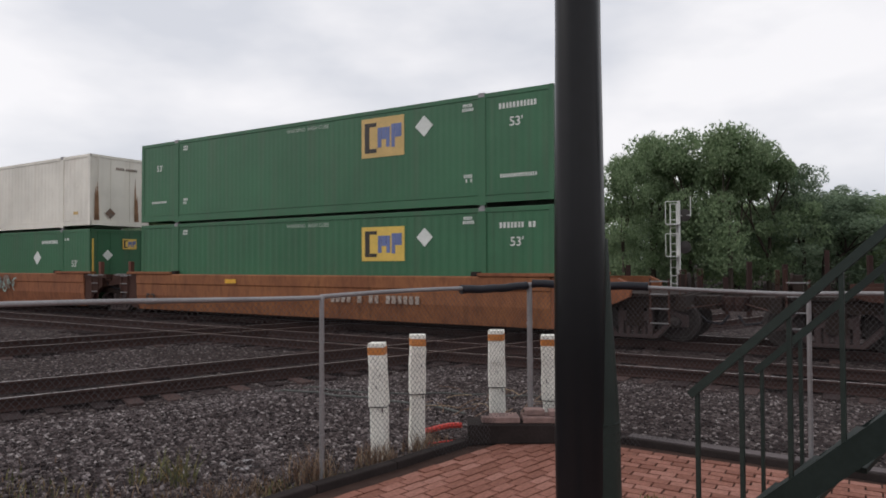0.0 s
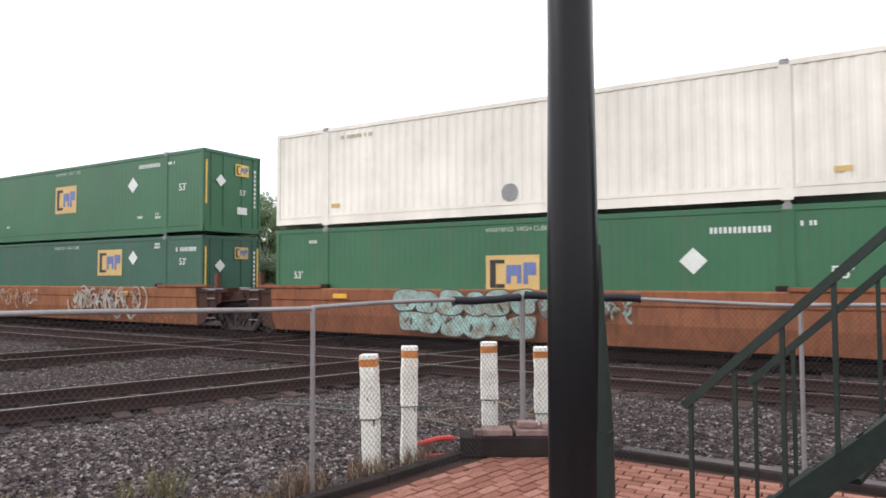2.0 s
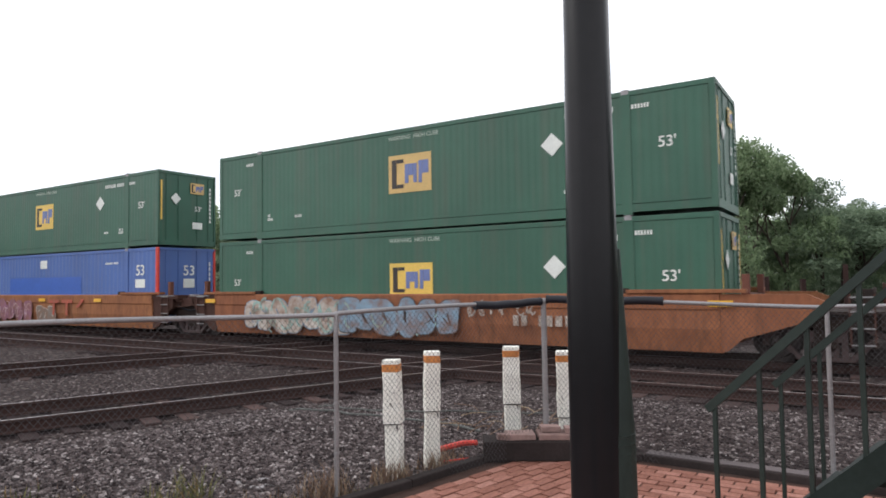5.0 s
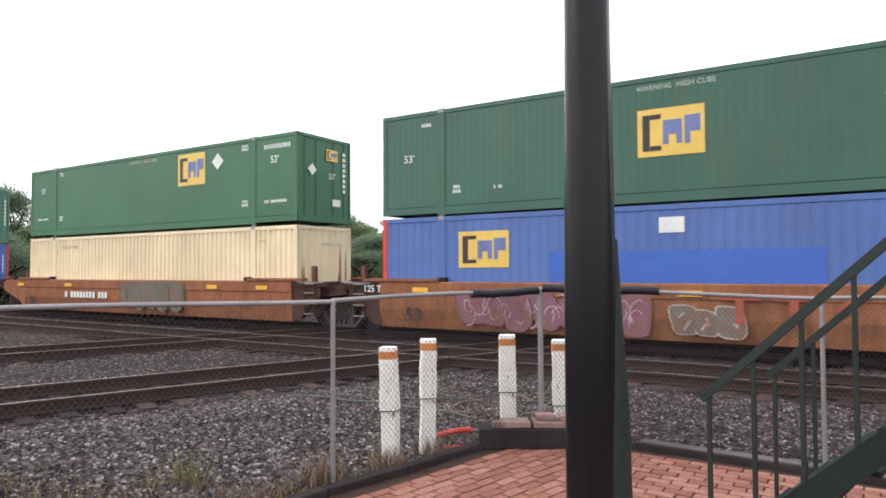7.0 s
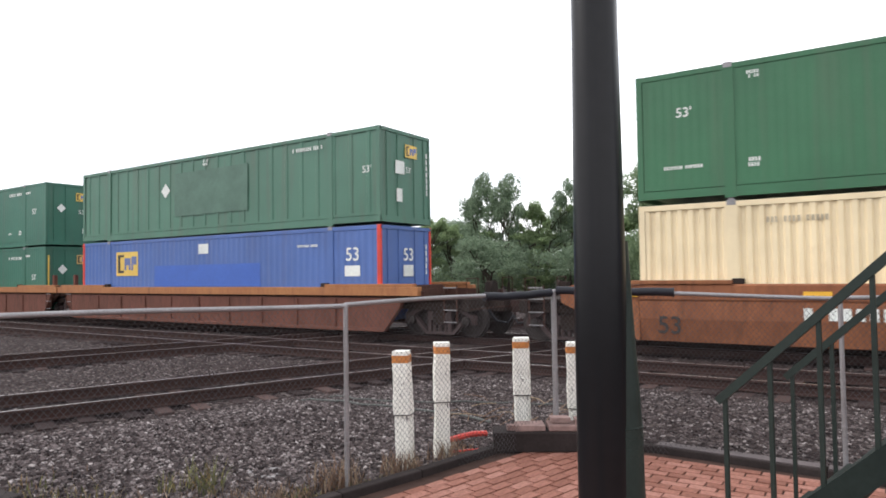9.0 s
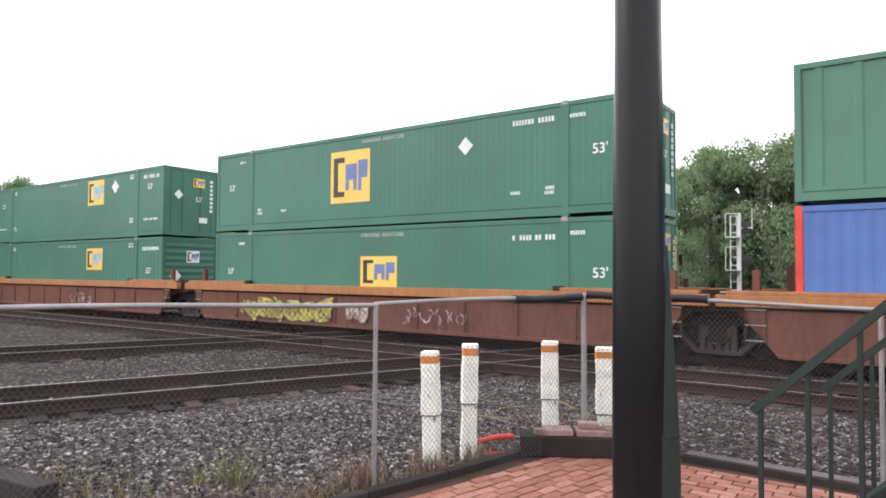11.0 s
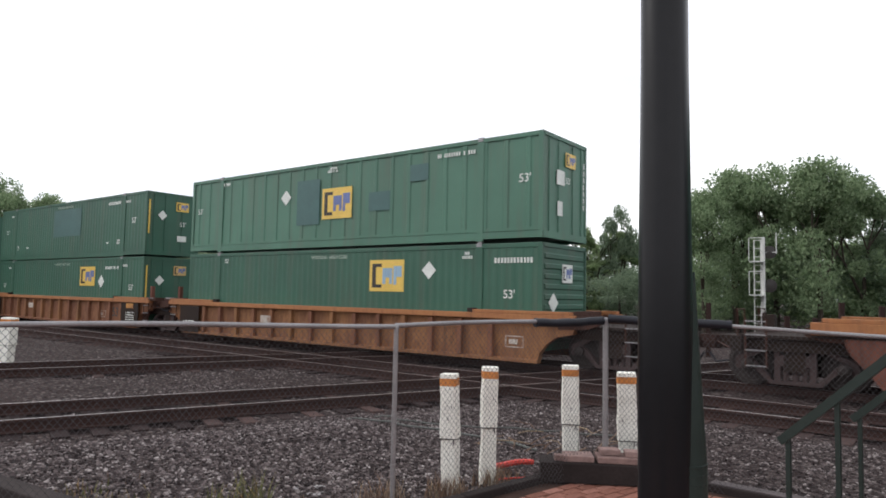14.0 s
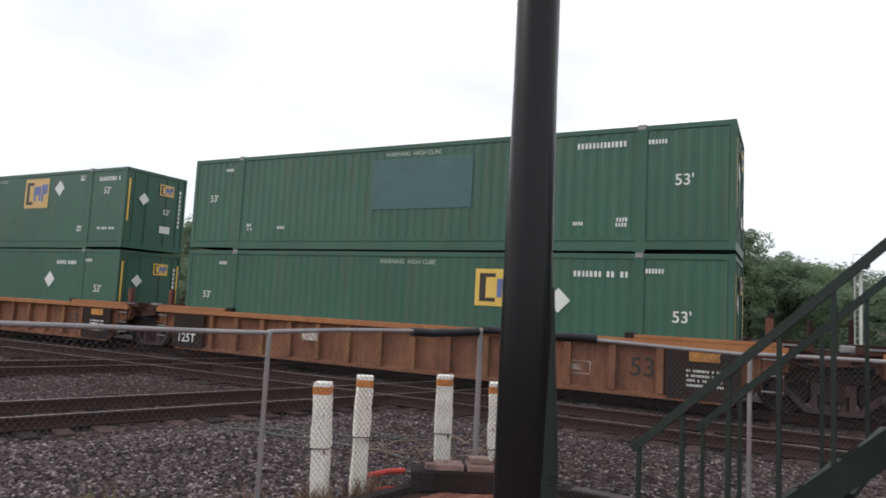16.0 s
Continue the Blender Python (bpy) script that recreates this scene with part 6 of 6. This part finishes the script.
# ---- beyond the train: signals, stakes, trees ----
def make_signal(x, y, top, label, heads):
    g = thing("railway_signal", label, "signal", "railway signals", pose(x, y, -0.46, 0, 0, 10))
    h = top + 0.46
    bm = bmesh.new()
    tube(bm, (0, 0, 0), (0, 0, h), 0.06, 10)
    part("mast", bm, SIGNAL_GREY, g, smooth=True)
    bm = bmesh.new()
    for dx in (-0.30, -0.08):
        tube(bm, (dx, 0, 0), (dx, 0, h - 0.1), 0.024, 6)
    for i in range(int(h / 0.3)):
        tube(bm, (-0.30, 0, 0.3 + i * 0.3), (-0.08, 0, 0.3 + i * 0.3), 0.014, 6)
    part("ladder", bm, SIGNAL_GREY, g, "pale steel ladder")
    for z in heads:
        bm = bmesh.new()
        lathe(bm, [(0.05, -0.02), (0.24, 0.0), (0.24, 0.02), (0.12, 0.04), (0.12, 0.16)], (0.2, 0, h - z), 16, "y")
        hd = part("head", bm, INK, g, "dark signal head")
        bm = bmesh.new()
        box(bm, -0.45, 0.05, -0.35, 0.05, h - z - 0.36, h - z - 0.32)
        for dx in (-0.45, 0.05):
            tube(bm, (dx, -0.35, h - z - 0.32), (dx, -0.35, h - z + 0.5), 0.016, 6)
        tube(bm, (-0.45, -0.35, h - z + 0.5), (0.05, -0.35, h - z + 0.5), 0.016, 6)
        part("platform", bm, SIGNAL_GREY, g, "small railed platform")
    bm = bmesh.new()
    tube(bm, (0.42, 0, h - 0.6), (0.42, 0, h + 0.15), 0.02, 6)
    tube(bm, (0, 0, h - 0.55), (0.42, 0, h - 0.55), 0.02, 6)
    part("aerial", bm, SIGNAL_GREY, g)


make_signal(-5.75, 25.9, 3.85, "pale two-headed railway signal mast with ladder", (0.55, 1.75))
make_signal(2.75, 41.0, 5.0, "grey railway signal mast with a dark head", (0.1,))

rng = random.Random(12)
for x, y, z in ((-4.9, 25.3, 1.8), (-4.1, 25.8, 1.75), (-3.4, 26.2, 2.3), (-2.3, 26.9, 2.2), (-1.0, 27.7, 2.7), (0.3, 27.4, 2.5), (-12.6, 21.4, 1.5), (-11.9, 21.2, 1.65), (-11.4, 21.3, 1.6), (-10.9, 21.6, 1.6),
                (-8.3, 24.0, 1.9), (-7.3, 24.6, 2.2), (1.6, 28.0, 2.6)):
    bm = one_box(-0.08, 0.08, -0.07, 0.07, -0.5, z - 0.75, bevel=0.01)
    s = part("stake", bm, RIDGE)
    s.matrix_world = pose(x, y, 0, rng.uniform(-1.5, 1.5), rng.uniform(-1.5, 1.5), rng.uniform(0, 40))
    tagged(s, "rusty steel stake standing beyond the tracks", "stake", "rusty stakes")


def tree_mesh(seed, high, crown_r, mat_index, leaves=5200, start=0.22):
    """A tapered trunk with limbs and a ragged crown of leaf clumps."""
    rng = random.Random(seed)
    bm = bmesh.new()
    tips = []

    def limb(p, d, ln, r, depth):
        q = p + d * ln
        tube(bm, p, q, r, 6, r * 0.62, caps=False)
        if depth == 0:
            tips.append(q)
            return
        for _ in range(3 if depth > 1 else 2):
            nd = (d + Vector((rng.uniform(-1, 1), rng.uniform(-1, 1), rng.uniform(-0.15, 0.7))) * 0.75).normalized()
            limb(q if rng.random() < 0.6 else p.lerp(q, rng.uniform(0.55, 0.95)), nd, ln * rng.uniform(0.55, 0.8), r * 0.55, depth - 1)

    limb(Vector((0, 0, -0.3)), Vector((rng.uniform(-0.06, 0.06), rng.uniform(-0.06, 0.06), 1)).normalized(), high * 0.38, high * 0.022, 3)
    trunk = meshed(bm, "trunk", BARK)
    nr = np.random.default_rng(seed)
    lumps = []
    for i in range(34):
        t = rng.random() ** 0.8
        z = high * (start + (0.94 - start) * t)
        wd = crown_r * (math.sin(math.pi * min(1, max(0.05, (t * 0.86 + 0.12)))) ** 0.65) * rng.uniform(0.35, 1.0)
        a = rng.uniform(0, 6.28)
        lumps.append((math.cos(a) * wd, math.sin(a) * wd, z, crown_r * rng.uniform(0.16, 0.36)))
    lumps += [(t.x, t.y, min(t.z, high * 0.95), crown_r * 0.22) for t in tips[:18]]
    verts, faces = [], []
    per = leaves // len(lumps)
    for lx, ly, lz, lr in lumps:
        d = nr.normal(size=(per, 3))
        d /= np.linalg.norm(d, axis=1)[:, None]
        pos = np.array((lx, ly, lz)) + d * (lr * nr.uniform(0.35, 1.08, per) ** 0.6)[:, None] * (1, 1, 0.8)
        for p in pos:
            u = nr.normal(size=3)
            u /= np.linalg.norm(u)
            v = np.cross(u, nr.normal(size=3))
            v /= np.linalg.norm(v)
            s = nr.uniform(0.07, 0.17) * (high / 11)
            b = len(verts)
            verts += [tuple(p - u * s), tuple(p + v * s * 0.55), tuple(p + u * s), tuple(p - v * s * 0.55)]
            faces.append((b, b + 1, b + 2, b + 3))
    crown = quick_mesh("crown", verts, faces, LEAVES[mat_index])
    return trunk, crown


TREES = [tree_mesh(1, 10, 4.2, 0, 20000, 0.10), tree_mesh(2, 10, 3.4, 1, 15000, 0.08), tree_mesh(3, 10, 3.8, 0, 18000, 0.08), tree_mesh(4, 10, 2.3, 2, 10000, 0.05), tree_mesh(5, 10, 4.6, 1, 18000, 0.0)]


def make_tree(kind, azimuth, dist, slope, turn, label, spread=1.0):
    """A tree in a compass direction from the corner, as high as its slope above eye level."""
    high = max(2.0, 2.05 + slope * dist) / 10 / 0.97
    a = radians(azimuth)
    t = thing("tree", label, "tree", "trees beyond the railway", pose(dist * math.sin(a), dist * math.cos(a), -0.46, 0, 0, turn) @ Matrix.Diagonal((high * spread, high * spread, high, 1)))
    part("trunk", TREES[kind][0], None, t)
    part("crown", TREES[kind][1], None, t)


LEAFY = "leafy green broadleaf tree beyond the railway"
for i, (kind, az, dist, slope, spread) in enumerate((
        (0, -16.8, 44, 0.145, 0.75), (0, -14.4, 46, 0.172, 0.78), (2, -11.6, 45, 0.186, 0.82), (0, -8.7, 44, 0.178, 0.82), (2, -6.0, 46, 0.164, 0.8), (1, -3.6, 48, 0.124, 0.9), (1, -1.4, 52, 0.095, 0.9),
        (2, 0.6, 56, 0.080, 1.0), (1, 2.6, 60, 0.058, 1.1), (2, 5.5, 64, 0.055, 1.1), (1, 9.0, 66, 0.055, 1.1), (4, 13, 66, 0.055, 1.2),
        (1, -23.3, 56, 0.132, 0.55), (3, -26.0, 56, 0.105, 0.9), (1, -28.6, 55, 0.143, 0.6), (1, -30.8, 57, 0.146, 0.55), (3, -33.4, 60, 0.072, 0.9), (3, -35.6, 58, 0.082, 1.0), (3, -37.4, 60, 0.070, 1.0),
        (2, -40.4, 55, 0.080, 0.8), (0, -43.4, 54, 0.106, 0.75), (2, -46.2, 53, 0.118, 0.75), (4, -49.5, 56, 0.108, 0.8), (2, -53.0, 58, 0.110, 0.8), (0, -56.4, 57, 0.095, 0.8), (2, -59.0, 56, 0.10, 0.8),
        (0, -62.5, 58, 0.100, 0.8), (4, -66.0, 58, 0.104, 0.8), (0, -69.2, 56, 0.112, 0.8), (2, -72.2, 54, 0.137, 0.8), (0, -75.5, 54, 0.142, 0.9), (2, -80, 56, 0.13, 0.9), (0, -85, 56, 0.12, 0.9))):
    make_tree(kind, az, dist, slope, 47 * i, LEAFY, spread)
for i in range(34):
    az = -86 + i * 3.1
    if -21 > az > -23:
        continue
    make_tree((4, 3, 4)[i % 3], az, 50 + 7 * (i % 3), 0.050 + 0.014 * ((i * 7) % 3) if az < -20 or az > -1 else 0.085, 63 * i, "dense leafy bush at the edge of the woods", 1.9)
for i in range(40):
    make_tree(4, -88 + i * 2.8, 78 + 4 * (i % 3), 0.022 + 0.008 * ((i * 5) % 3), 71 * i, "low leafy undergrowth behind the trees", 2.6)


# ---- what moves ----
def rolled(t):
    return float(np.interp(t, [a for a, _ in ROLLED], [b for _, b in ROLLED]))


def motions():
    for ob, at, off, z in MOVING:
        walk(ob, [(t, on_line(at + d, off, z)) for t, d in ROLLED])
    spin = [(f / 30, math.degrees(rolled(f / 30) / WHEEL_R)) for f in range(481)]
    for ob, dx in WHEELS:
        walk(ob, [(t, pose(dx, 0, 0, 0, a % 360, 0)) for t, a in spin])


motions()
